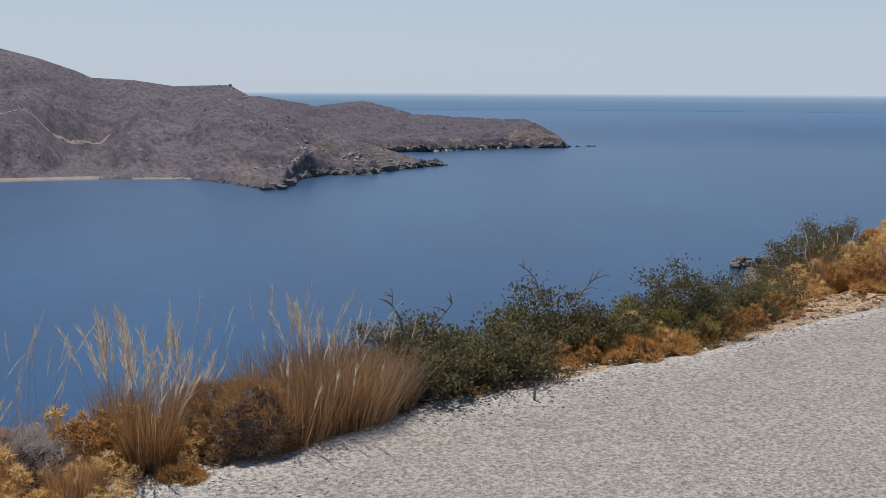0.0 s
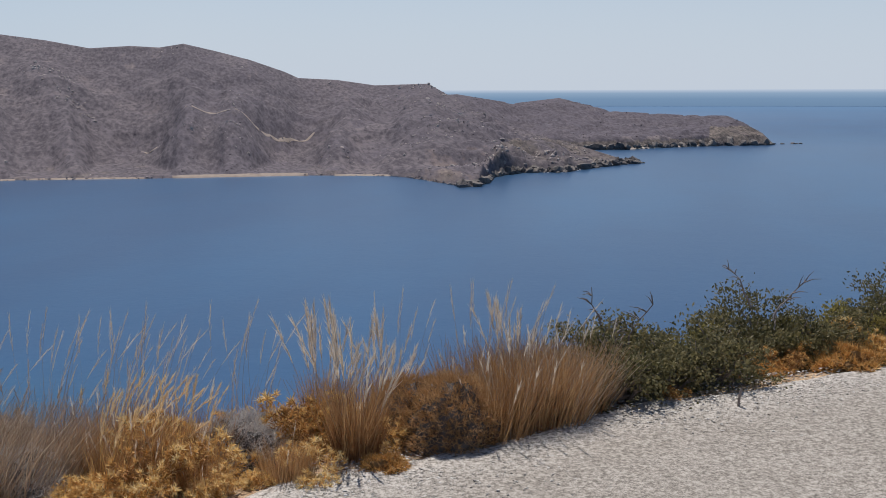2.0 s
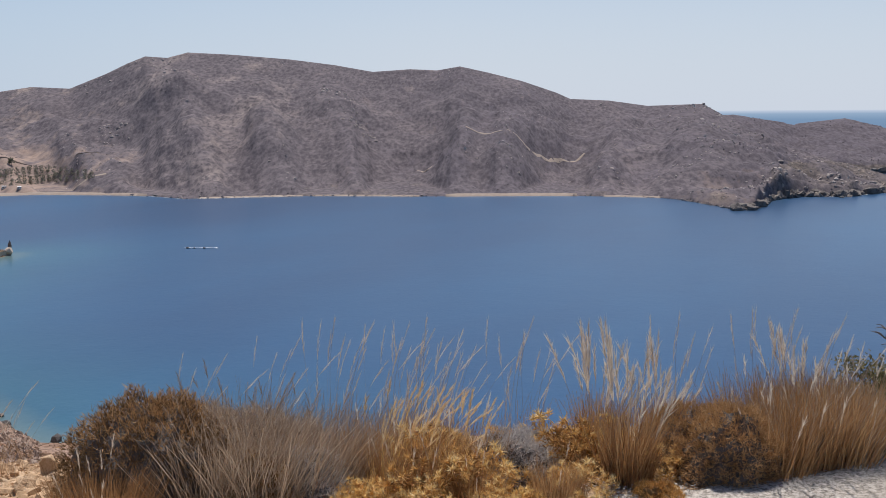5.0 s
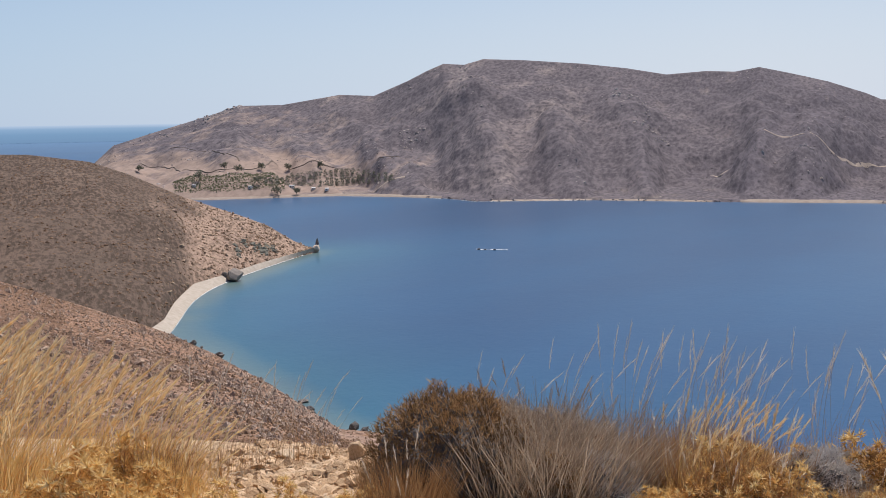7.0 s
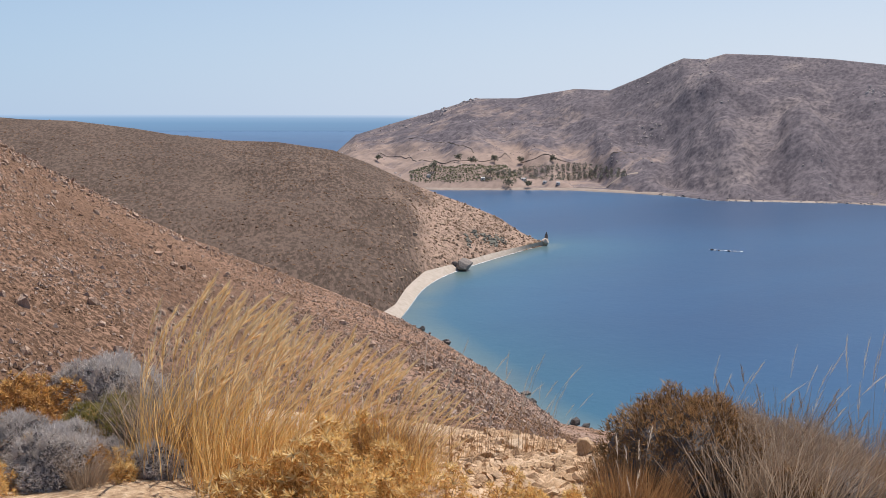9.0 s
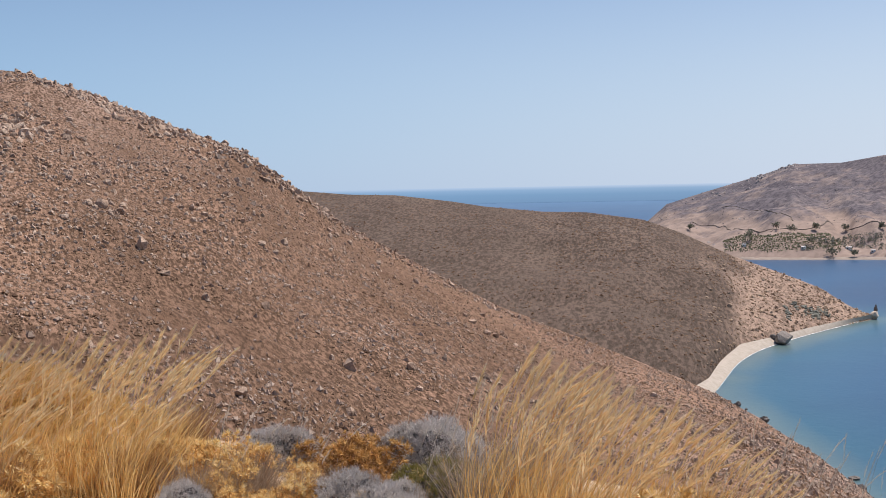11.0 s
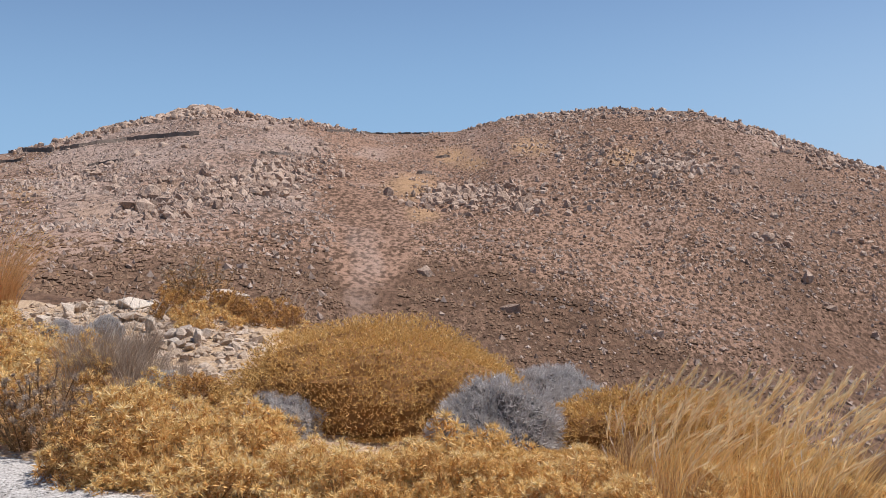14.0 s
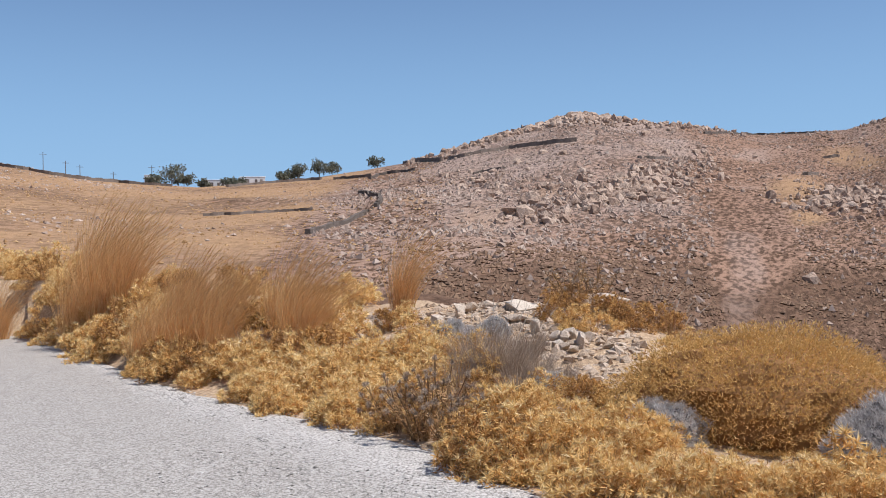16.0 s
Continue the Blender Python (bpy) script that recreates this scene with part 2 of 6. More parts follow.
M_NEAR = slope_material("stony scrub hillside", (0.38, 0.236, 0.158), (0.118, 0.070, 0.044), (0.45, 0.33, 0.26), 2.3, (0.43, 0.268, 0.145), crisp=8.0)
M_MID = slope_material("brown scrub hillside", (0.178, 0.127, 0.097), (0.088, 0.065, 0.050), (0.41, 0.29, 0.215), 1.0, down=60.0, crisp=7.0)
# bluish aerial haze is mixed into the soil and scrub colours here
M_FAR = slope_material("brown far hillside with painted mauve haze", (0.186, 0.162, 0.170), (0.090, 0.079, 0.090), (0.36, 0.30, 0.27), 0.42, (0.345, 0.262, 0.215), 0.2, 25.0, 3.8)


def road_material():
    m, nt = nodes("worn chip-seal and loose gravel")
    big, mid, grain, fine = noisy(nt, 0.35, 5), noisy(nt, 2.2, 6, 0.7), noisy(nt, 48, 2, 0.8), noisy(nt, 150, 2, 0.8)
    f = calc(nt, "ADD", calc(nt, "MULTIPLY", grain, 0.6), calc(nt, "MULTIPLY", fine, 0.4))
    loose = ramp(nt, f, [(0.39, (0.09, 0.083, 0.073)), (0.47, (0.385, 0.352, 0.308)), (0.57, (0.66, 0.625, 0.575))])
    firm = ramp(nt, f, [(0.37, (0.13, 0.115, 0.095)), (0.49, (0.285, 0.255, 0.215)), (0.60, (0.48, 0.435, 0.375))])
    at = nt.nodes.new("ShaderNodeAttribute")
    at.attribute_name = "worn"
    c = mixed(nt, calc(nt, "ADD", at.outputs["Fac"], calc(nt, "MULTIPLY", calc(nt, "SUBTRACT", mid, 0.5), 0.5), True), loose, firm)
    c = mixed(nt, calc(nt, "MULTIPLY", calc(nt, "SUBTRACT", big, 0.52), 1.0, True), c, (0.36, 0.33, 0.29))
    c = mixed(nt, calc(nt, "MULTIPLY", calc(nt, "SUBTRACT", mid, 0.60), 1.2, True), c, (0.46, 0.41, 0.34))
    finish(nt, c, 0.95, calc(nt, "ADD", grain, fine), 0.35, 0.006)
    return m


def verge_material():
    m, nt = nodes("stony verge soil with dry litter")
    big, grain = noisy(nt, 0.8, 6), noisy(nt, 22, 8, 0.7)
    c = ramp(nt, grain, [(0.34, (0.25, 0.155, 0.085)), (0.5, (0.49, 0.34, 0.205)), (0.66, (0.70, 0.54, 0.36))])
    c = mixed(nt, calc(nt, "MULTIPLY", calc(nt, "SUBTRACT", big, 0.54), 2.0, True), c, (0.42, 0.26, 0.12))
    finish(nt, c, 0.95, grain, 0.9, 0.03)
    return m


M_ROAD, M_VERGE = road_material(), verge_material()


def sea_material():
    m, nt = nodes("deep blue sea water with painted far haze")
    at = nt.nodes.new("ShaderNodeAttribute")
    at.attribute_name = "shoal"
    streak = noisy(nt, 0.012, 6, 0.6, stretch=(1.0, 0.35, 1.0))
    c = mixed(nt, calc(nt, "MULTIPLY", calc(nt, "SUBTRACT", streak, 0.38), 3.2, True), (0.007, 0.052, 0.132), (0.011, 0.080, 0.182))
    weed = calc(nt, "MULTIPLY", calc(nt, "SUBTRACT", noisy(nt, 0.03, 5, 0.6), 0.5), 3.0, True)
    c = mixed(nt, at.outputs["Fac"], c, mixed(nt, weed, (0.042, 0.165, 0.172), (0.016, 0.085, 0.105)))
    c = mixed(nt, calc(nt, "MULTIPLY", calc(nt, "SUBTRACT", at.outputs["Fac"], 0.40), 5.0, True), c, (0.17, 0.21, 0.17))
    chop = calc(nt, "ADD", noisy(nt, 0.55, 6, 0.65), calc(nt, "MULTIPLY", noisy(nt, 0.06, 4), 2.0))
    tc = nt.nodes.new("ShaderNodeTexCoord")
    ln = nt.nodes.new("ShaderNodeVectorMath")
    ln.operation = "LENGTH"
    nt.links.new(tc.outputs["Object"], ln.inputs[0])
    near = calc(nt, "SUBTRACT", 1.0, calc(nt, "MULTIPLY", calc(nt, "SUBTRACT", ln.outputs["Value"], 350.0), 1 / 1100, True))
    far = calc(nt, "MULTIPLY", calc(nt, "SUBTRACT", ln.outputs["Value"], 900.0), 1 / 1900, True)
    # distance haze painted into the base colour, to meet the backdrop
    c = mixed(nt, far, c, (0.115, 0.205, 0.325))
    finish(nt, c, calc(nt, "ADD", 0.28, calc(nt, "MULTIPLY", far, 0.6)), calc(nt, "MULTIPLY", chop, calc(nt, "ADD", calc(nt, "MULTIPLY", near, 0.75), 0.25)), 0.09, 0.5, spec=calc(nt, "SUBTRACT", 0.4, calc(nt, "MULTIPLY", far, 0.34)))
    return m


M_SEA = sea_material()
M_SAND = stony("pale shingle", [(0.25, (0.34, 0.285, 0.225)), (0.75, (0.52, 0.455, 0.375))], 0.8, 0.4, 0.1)
M_STRAND = stony("tan sand", [(0.25, (0.26, 0.205, 0.165)), (0.75, (0.40, 0.33, 0.27))], 0.3, 0.4, 0.1)
M_SHARD = stony("pinkish broken schist", [(0.2, (0.31, 0.228, 0.172)), (0.5, (0.47, 0.36, 0.28)), (0.8, (0.62, 0.50, 0.41))], 0.8, 0.5, 0.1)
M_FOAM = stony("white surf", [(0.3, (0.65, 0.68, 0.70)), (0.7, (0.85, 0.87, 0.88))], 1.0, 0.2, 0.1)


# ---------------------------------------------------------------- helpers for meshes
def mesh(name, verts, faces, material, smooth=False):
    me = bpy.data.meshes.new(name)
    me.from_pydata([tuple(v) for v in verts], [], [tuple(f) for f in faces])
    me.materials.append(material)
    if smooth:
        me.polygons.foreach_set("use_smooth", [True] * len(me.polygons))
    me.update()
    return me


def part(name, me, parent, label="", kind=""):
    ob = new(name, me)
    ob.parent = parent
    return tagged(ob, label, kind=kind)


def mark(me, layer, values):
    me.attributes.new(layer, "FLOAT", "POINT").data.foreach_set("value", values)


def thing(name, label, category, group="", kind=""):
    ob = new(name)
    ob.empty_display_size = 0.2
    return tagged(ob, label, category, group, kind)


FOUND = {}


def along(table, az):
    """Values of a table of rows (azimuth, value, value...) at azimuth az."""
    key = (id(table), float(az))
    if key not in FOUND:
        t = table
        p = q = t[0] if az <= t[0][0] else t[-1]
        if t[0][0] < az < t[-1][0]:
            p, q = next((p, q) for p, q in zip(t, t[1:]) if az <= q[0])
        k = (az - p[0]) / (q[0] - p[0]) if q[0] > p[0] else 0.0
        FOUND[key] = [u + (v - u) * k for u, v in zip(p[1:], q[1:])]
    return FOUND[key]


def fractal(x, y, s, octaves=5):
    return noise.fractal((x * s, y * s, 3.7), 1.0, 2.0, octaves)


def sheet(name, azs, rs_of, z_of, material):
    """A polar sheet: radii rs_of(az) and heights z_of(az, r)."""
    vs, nr = [], 0
    for a in azs:
        h = heading(a)
        rs = rs_of(a)
        nr = len(rs)
        for r in rs:
            vs.append((h.x * r, h.y * r, z_of(a, r)))
    fs = [(i * nr + j, i * nr + j + 1, (i + 1) * nr + j + 1, (i + 1) * nr + j) for i in range(len(azs) - 1) for j in range(nr - 1)]
    return mesh(name, vs, fs, material, True)


# ---------------------------------------------------------------- the large structure
# sea: one sheet out to the horizon
COAST = [(a, float(np.interp(a, [36, 43, 46, 48, 50, 52, 54.5], [135, 146, 151, 160, 181, 199, 233]))) for a in np.arange(38, 54.6, 0.5)]
COAST += [(a, float(np.interp(a, [47, 48.7, 49.8, 51.3, 52.8, 54, 54.5], [373, 347, 329, 309, 290, 268, 236]))) for a in np.arange(47, 54.6, 0.2)]


def sea():
    azs = np.linspace(-75, 150, 301)
    rs = np.concatenate([np.linspace(60, 700, 80), np.geomspace(715, 3000, 30)])

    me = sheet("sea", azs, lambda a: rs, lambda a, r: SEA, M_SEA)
    coast = np.array([tuple(heading(a) * r)[:2] for a, r in COAST])
    vals = []
    for a in azs:
        h = heading(a)
        if not 25 < a < 60:
            vals += [0.0] * len(rs)
            continue
        d = np.hypot(h.x * rs[:, None] - coast[:, 0], h.y * rs[:, None] - coast[:, 1]).min(axis=1)
        vals += list(np.clip(1 - d / 65.0, 0, 1) ** 2.0 * 0.55)
    mark(me, "shoal", vals)
    return tagged(new("sea", me), "calm deep blue sea, turquoise along the shingle beach, far haze painted in", "sea", kind="structure")


sea()


def haze_backdrop():
    """A glowing wall past the last water, haze painted on it as a gradient up to the horizon."""
    m, nt = nodes("glowing painted sea haze")
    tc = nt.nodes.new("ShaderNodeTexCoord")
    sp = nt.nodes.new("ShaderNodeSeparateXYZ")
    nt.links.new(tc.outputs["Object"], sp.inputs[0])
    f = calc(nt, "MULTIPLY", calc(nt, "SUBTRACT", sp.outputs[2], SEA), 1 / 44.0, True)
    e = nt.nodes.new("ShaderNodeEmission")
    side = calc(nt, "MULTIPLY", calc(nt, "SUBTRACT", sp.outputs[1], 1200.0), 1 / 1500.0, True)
    # emitted haze colours, paler upwards, for the sunward and the other side
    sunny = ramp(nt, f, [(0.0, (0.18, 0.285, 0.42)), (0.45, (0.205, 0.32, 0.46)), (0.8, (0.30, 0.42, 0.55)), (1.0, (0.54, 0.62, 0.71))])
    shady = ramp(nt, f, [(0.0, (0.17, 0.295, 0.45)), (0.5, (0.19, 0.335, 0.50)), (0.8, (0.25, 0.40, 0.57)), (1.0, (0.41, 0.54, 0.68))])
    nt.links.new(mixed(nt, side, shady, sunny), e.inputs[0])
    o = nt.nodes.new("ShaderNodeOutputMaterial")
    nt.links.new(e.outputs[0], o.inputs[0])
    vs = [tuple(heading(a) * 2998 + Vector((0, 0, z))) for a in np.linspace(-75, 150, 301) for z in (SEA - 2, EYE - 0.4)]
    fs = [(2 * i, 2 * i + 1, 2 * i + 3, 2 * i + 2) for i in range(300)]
    tagged(new("backdrop", mesh("backdrop", vs, fs, m)), "glowing backdrop painted as hazy sea under the horizon", "sea", kind="structure")


haze_backdrop()

# our side of the bay: azimuth, verge radius and height, valley radius and height, crest radius and elevation
LAND = [(-70, 30, 0.6, 60, 3, 120, 6), (-40, 30, 0.1, 60, 1, 120, 4), (-24, 20, -0.35, 60, -18, 200, -14), (-20, 14, -0.35, 80, -28, 270, -10), (-18, 11, -0.35, 90, -33, 290, -8.7), (-16, 10, -0.3, 95, -36, 289, -8.7),
        (-14.6, 9.5, -0.3, 110, -46, 220, -13), (0, 7.2, -0.25, 115, -46, 200, -14), (20, 6.2, -0.25, 125, -46, 200, -14),
        (36, 6.0, -0.2, 138, -45.5, 180, -15.3), (43, 5.8, -0.15, 110, -38, 146, -16.6), (46, 5.8, -0.14, 90, -28, 150, -16.2),
        (50, 6.0, -0.15, 85, -24, 179, -13.5)]
LAND += [(54.5, 6.4, -0.2, 95, -25, 231, -10.9), (60, 6.8, -0.25, 110, -27, 245, -8.75), (66, 7.2, -0.25, 108, -26, 255, -6.4),
         (70, 7.4, -0.25, 105, -24, 260, -4.2), (74, 7.6, -0.25, 100, -22, 265, -1.9), (76.5, 7.8, -0.2, 98, -21, 267, 0.05), (79.2, 8, -0.2, 95, -20, 270, 2.1), (83, 8.2, -0.2, 92, -18, 276, 3.5),
         (87, 8.6, -0.15, 88, -16, 282, 5.15), (90, 9, -0.15, 85, -15, 285, 6.1), (95, 9.8, -0.1, 80, -12, 290, 6.5), (100, 10.2, 0.0, 80, -9, 290, 6.1), (102.5, 10.5, 0.05, 78, -7.5, 300, 5.5)]
LAND += [(107, 11.2, 0.1, 72, -5.5, 300, 5.5), (110, 12.5, 0.35, 70, -4.5, 270, 6.0), (113, 13.6, 0.7, 67, -3.6, 260, 6.35), (116, 14, 0.82, 65, -3, 255, 6.7), (120, 14, 0.85, 62, -2.2, 245, 5.8), (125, 14.5, 0.82, 60, -0.8, 230, 4.5),
         (130, 17, 0.8, 60, 0.2, 220, 3.8), (136, 20, 1.0, 60, 0.8, 205, 3.4), (140, 21.5, 1.1, 60, 1.0, 200, 3.7), (145, 24, 1.1, 60, 1.4, 200, 4.5), (170, 30, 1.2, 60, 5, 150, 6), (290, 30, 0.6, 60, 3, 120, 6)]

# the seaward edge of the road, on which the camera stands
EDGE = [(30, 24), (12, 13.5), (6.2, 10.2), (3.4, 8.25), (2.25, 7.3), (1.43, 6.55), (0.53, 5.97), (-0.23, 5.33), (-0.9, 4.6), (-1.3, 4.25), (-2.6, 2.7), (-4.4, -0.2), (-6.28, -3.55), (-7.14, -4.85), (-7.75, -6.4), (-8.95, -9.7), (-11.5, -14.7), (-15.3, -22.3), (-24, -38)]


def edge_at(s):
    i = min(int(s), len(EDGE) - 2)
    k = s - i
    p = [Vector(EDGE[max(0, min(len(EDGE) - 1, i + d))]) for d in (-1, 0, 1, 2)]
    return 0.5 * (2 * p[1] + (p[2] - p[0]) * k + (2 * p[0] - 5 * p[1] + 4 * p[2] - p[3]) * k * k + (3 * p[1] - p[0] - 3 * p[2] + p[3]) * k ** 3)


RIM = []
for i in range(0, 18 * 12 + 1):
    q = edge_at(min(i / 12, 17.99))
    RIM.append((math.degrees(math.atan2(-q.x, q.y)), q.length))
RIM.sort()


def rim(a):
    """Distance of the road's edge at azimuth a."""
    return along(RIM, a)[0]


def ease(k, mix=0.5):
    k = min(1.0, max(0.0, k))
    return mix * k + (1 - mix) * k * k * (3 - 2 * k)


def land_height(a, r):
    r1, z1, r2, z2, r3, e3 = along(LAND, a)
    z3 = EYE + r3 * math.tan(radians(e3))
    x, y = -math.sin(radians(a)) * r, math.cos(radians(a)) * r
    if r < r1:
        re = min(rim(a), r1 - 0.6)
        re = 7.0 if a > 150 else re
        z = -0.07 if r < re - 0.3 else z1 * ease((r - re) / (r1 - re), 0.3) + 0.0
        amp = 0.06 * min(1, max(0, (r - re) / 1.5))
    elif r < r2:
        z = z1 + (z2 - z1) * (((r - r1) / (r2 - r1)) ** 0.8)
        amp = min(1.2, (r - r1) * 0.05)
    elif r < r3:
        z = z2 + (z3 - z2) * ease((r - r2) / (r3 - r2), 0.75)
        amp = 1.6 if z3 > -30 else 0.8
        amp *= min(1.0, (r3 - r) / 40 + 0.12) * (0.35 if a > 127 else 1.0)
    else:
        k = (r - r3) / 90
        drop = 26 if z3 > -30 else 60
        z = z3 - drop * k * (k + (0.15 if z3 > -30 else 1.2))
        amp = 0.3
    return z + amp * fractal(x, y, 0.05 if r > 30 else 0.9, 5)


def ground():
    azs = np.concatenate([np.linspace(-70, 42, 113), np.linspace(42.4, 150, 300), np.linspace(151, 290, 120)])

    def rs_of(a):
        r1, z1, r2, z2, r3, e3 = along(LAND, a)
        return np.concatenate([np.linspace(2.2, r1, 26), np.linspace(r1, r2, 40)[1:], np.linspace(r2, r3, 90)[1:], r3 + np.array([0.8, 2, 4, 8, 14, 24, 45, 90, 150])])
    me = sheet("ground", azs, rs_of, land_height, M_NEAR)
    me.materials.append(M_VERGE)
    nr = len(rs_of(0.0)) - 1
    for p in me.polygons:
        if p.index % nr < (34 if p.index // nr < 345 else 26):
            p.material_index = 1
    field, scree, heath, cliff, n = [], [], [], [], -1
    tan_spots = ((104.9, 2.6, 1.6), (103.0, 4.2, 1.3), (101.4, 3.7, 1.0), (104.4, 1.2, 0.9), (121.2, 1.8, 1.6), (117.6, 2.8, 1.2), (124.4, 2.6, 1.0), (98.5, 4.6, 1.2), (93.5, 3.8, 1.2))
    for a in azs:
        r1, z1, r2, z2, r3, e3 = along(LAND, a)
        top = float(np.interp(a, [85, 91, 95, 101, 105, 106, 108.5, 110, 117, 124, 127], [-8, -6, -3.3, -1.4, -1.2, -2.2, -2.2, -0.3, -0.6, -1.0, -2.5]))
        for r in rs_of(a):
            n += 1
            k = (r - r2) / (r3 - r2)
            el = math.degrees(math.atan2(me.vertices[n].co.z - EYE, r))
            orange = 0.8 * ease((a - (124 + 6.5 * (1 - min(1.0, k)))) / 3, 1.0) if r > r1 else 0.0
            if 0.2 < k < 1.1:
                orange = max([orange] + [0.78 * math.exp(-((a - p) / (1.5 * w)) ** 2 - ((el - q) / (0.7 * w)) ** 2) for p, q, w in tan_spots])
            field.append(orange)
            mid = float(np.interp(k, [0, 0.08, 0.17, 0.28, 0.55, 1], [107.1, 107.2, 107.7, 108.5, 106.3, 106.0])) + 1.3 * noise.noise((k * 7.0, 5.0, 0)) + 0.5 * noise.noise((k * 25.0, a * 1.3, 2.0))
            gully = 0.66 - 0.24 * min(1.0, max(0.0, k) / 0.32) - max(0.0, abs(a - mid) - 0.7) / 2.6 if k > -0.3 else 0.0
            scree.append(max(0.0, gully, 0.74 * ease((a - 108) / 3, 1.0) * ease((k - 0.13) / 0.14, 1.0) * ease((127 - a) / 4, 1.0)) + (0.5 if a < 56 and r > r3 - 14 else 0) + (0.4 if 44 < a < 50 and 0 < k < 0.3 else 0))
            low = max(0.0, 1 - max(0.0, k) / 0.42)
            heath.append(0.88 * ease((top - el) / 1.6 + 0.5, 1.0) if a > 86 else 0.5 * low)
            if 60 < a < 104 and el < 4:
                heath[-1] = max(heath[-1], 0.30 + 0.16 * ease((99 - a) / 8, 1.0) + 0.16 * ease((90 - a) / 7, 1.0))
            cliff.append(0.9 if a < 40 and r > r2 - 12 else 0.0)
            if a > 127:
                heath[-1] = 0.0
    for layer, vals in (("field", field), ("scree", scree), ("heath", heath), ("cliff", cliff)):
        mark(me, layer, vals)
    tagged(new("ground", me), "stony brown hillside and verge above the bay", "ground", kind="structure")


ground()

def road():
    azs = np.concatenate([np.arange(-52, -22, 1.0), np.arange(-22, 150, 0.35), np.arange(150, 308.5, 2.0)])
    steps = [0.02, 0.15, 0.3, 0.45, 0.6, 0.7, 0.78, 0.85, 0.9, 0.94, 0.97, 1.0]

    def edge(a):
        r = rim(a) if -52 <= a <= 150 else 7.0
        x, y = -math.sin(radians(a)) * r, math.cos(radians(a)) * r
        return r + 0.16 * fractal(x, y, 1.1, 4)

    def rs_of(a):
        e = edge(a)
        return [e * k for k in steps] + [e + 0.12, e + 0.35]

    def z_of(a, r):
        x, y = -math.sin(radians(a)) * r, math.cos(radians(a)) * r
        out = r - edge(a)
        return 0.012 + 0.008 * fractal(x, y, 1.3, 3) - (0.0 if out < 0.05 else 0.03 if out < 0.2 else 0.15)
    me = sheet("road", azs, rs_of, z_of, M_ROAD)
    mark(me, "worn", [0.95 * ease((math.cos(radians(a)) * r + 0.5) / 3.5, 1.0) * ease((edge(a) - r) / 0.7 + 0.3, 1.0) + 0.6 * ease((edge(a) - r - 0.9) / 1.4, 1.0) * ease((a - 70) / 40, 1.0) * ease((300 - a) / 60, 1.0) for a in azs for r in rs_of(a)])
    tagged(new("road", me), "pale worn gravel-strewn country road", "road", kind="structure")


road()

# hills across the bay: azimuth, shore radius | azimuth, crest elevation, crest radius
FAR_SHORE = [(0.1, 674), (0.8, 667), (4, 599), (6.4, 593), (7.6, 566), (8.5, 510), (9.4, 506), (12.2, 558), (13.4, 572), (18, 580), (24, 578), (26, 579), (32, 592), (38.3, 589), (40, 615), (42, 631), (45.7, 653), (52, 648), (60, 660)]
FAR_CREST = [(0.1, -3.75, 690), (0.5, -3.75, 690), (2.5, -3.12, 715), (4.9, -2.45, 740), (7, -1.76, 790), (9.4, -0.67, 850), (11.2, 0.35, 900), (14, 0.27, 950), (16, 0.56, 960), (18, 0.66, 970), (18.7, 0.98, 970), (20.5, 1.6, 970), (22.3, 2.06, 970),
             (23.8, 2.4, 970), (25, 2.2, 980), (26.4, 2.27, 990), (28.4, 2.14, 1000), (30.4, 2.5, 1010), (32.7, 2.79, 1010), (35.7, 3.03, 1010), (37.9, 3.13, 1010)]
FAR_CREST += [(38.9, 2.85, 1010), (40, 2.92, 1015), (40.9, 2.55, 1018), (41.9, 2.05, 1020), (43.7, 1.3, 1040), (45.5, 1.38, 1050), (48.5, 0.89, 1050), (50.8, 0.87, 1040), (52.1, 0.44, 1030), (53, 0.17, 1030), (55.1, -0.44, 1010), (57.1, -1.06, 980), (58.1, -1.95, 950), (60, -2.9, 900)]
BACK_SHORE = [(-6.6, 918), (-3.2, 889), (-1.1, 857), (0.8, 828), (2.5, 825), (8, 830), (14, 840)]
BACK_CREST = [(-6.6, -2.7, 930), (-6.1, -2.22, 950), (-5.1, -1.65, 980), (-4.3, -1.33, 1010), (-1.9, -1.29, 1060), (1.6, -1.1, 1100), (3.2, -0.66, 1120), (4.3, -0.42, 1130), (6.7, -0.69, 1130), (9.7, -0.2, 1100), (14, -0.3, 1100)]
MID_SHORE = [(46.9, 373), (48.2, 356), (49.8, 337), (51.5, 315), (53.4, 297), (54.4, 268), (55.0, 244), (55.7, 234), (58, 228), (80, 228)]
MID_CREST = [(46.9, -6.85, 375), (48.2, -6.22, 385), (49.5, -5.39, 395), (50.9, -4.83, 400), (53.7, -3.8, 410), (56.5, -2.5, 425), (58.3, -1.85, 435), (61.2, -1.42, 455), (63.6, -1.34, 470), (66.6, -1.02, 480), (68.4, -0.71, 490), (71.4, -0.32, 500), (73.8, -0.24, 505), (76.2, -0.02, 510), (80, 0.2, 520)]


# valleys running down the hills across the bay: azimuth and depth at the crest, azimuth at the shore, half width
DALES = ((12.9, 10, 14.5, 1.3), (17.2, 22, 19.0, 2.0), (27.2, 30, 26.5, 2.6), (33.6, 14, 31.0, 1.8), (37.2, 16, 35.0, 1.5), (42.6, 20, 39.5, 2.0), (47.2, 14, 44.5, 1.5), (50.2, 9, 47.5, 1.1), (7.6, 8, 5.6, 1.1), (22.3, 9, 22.8, 1.0), (3.9, 5, 3.2, 0.8))


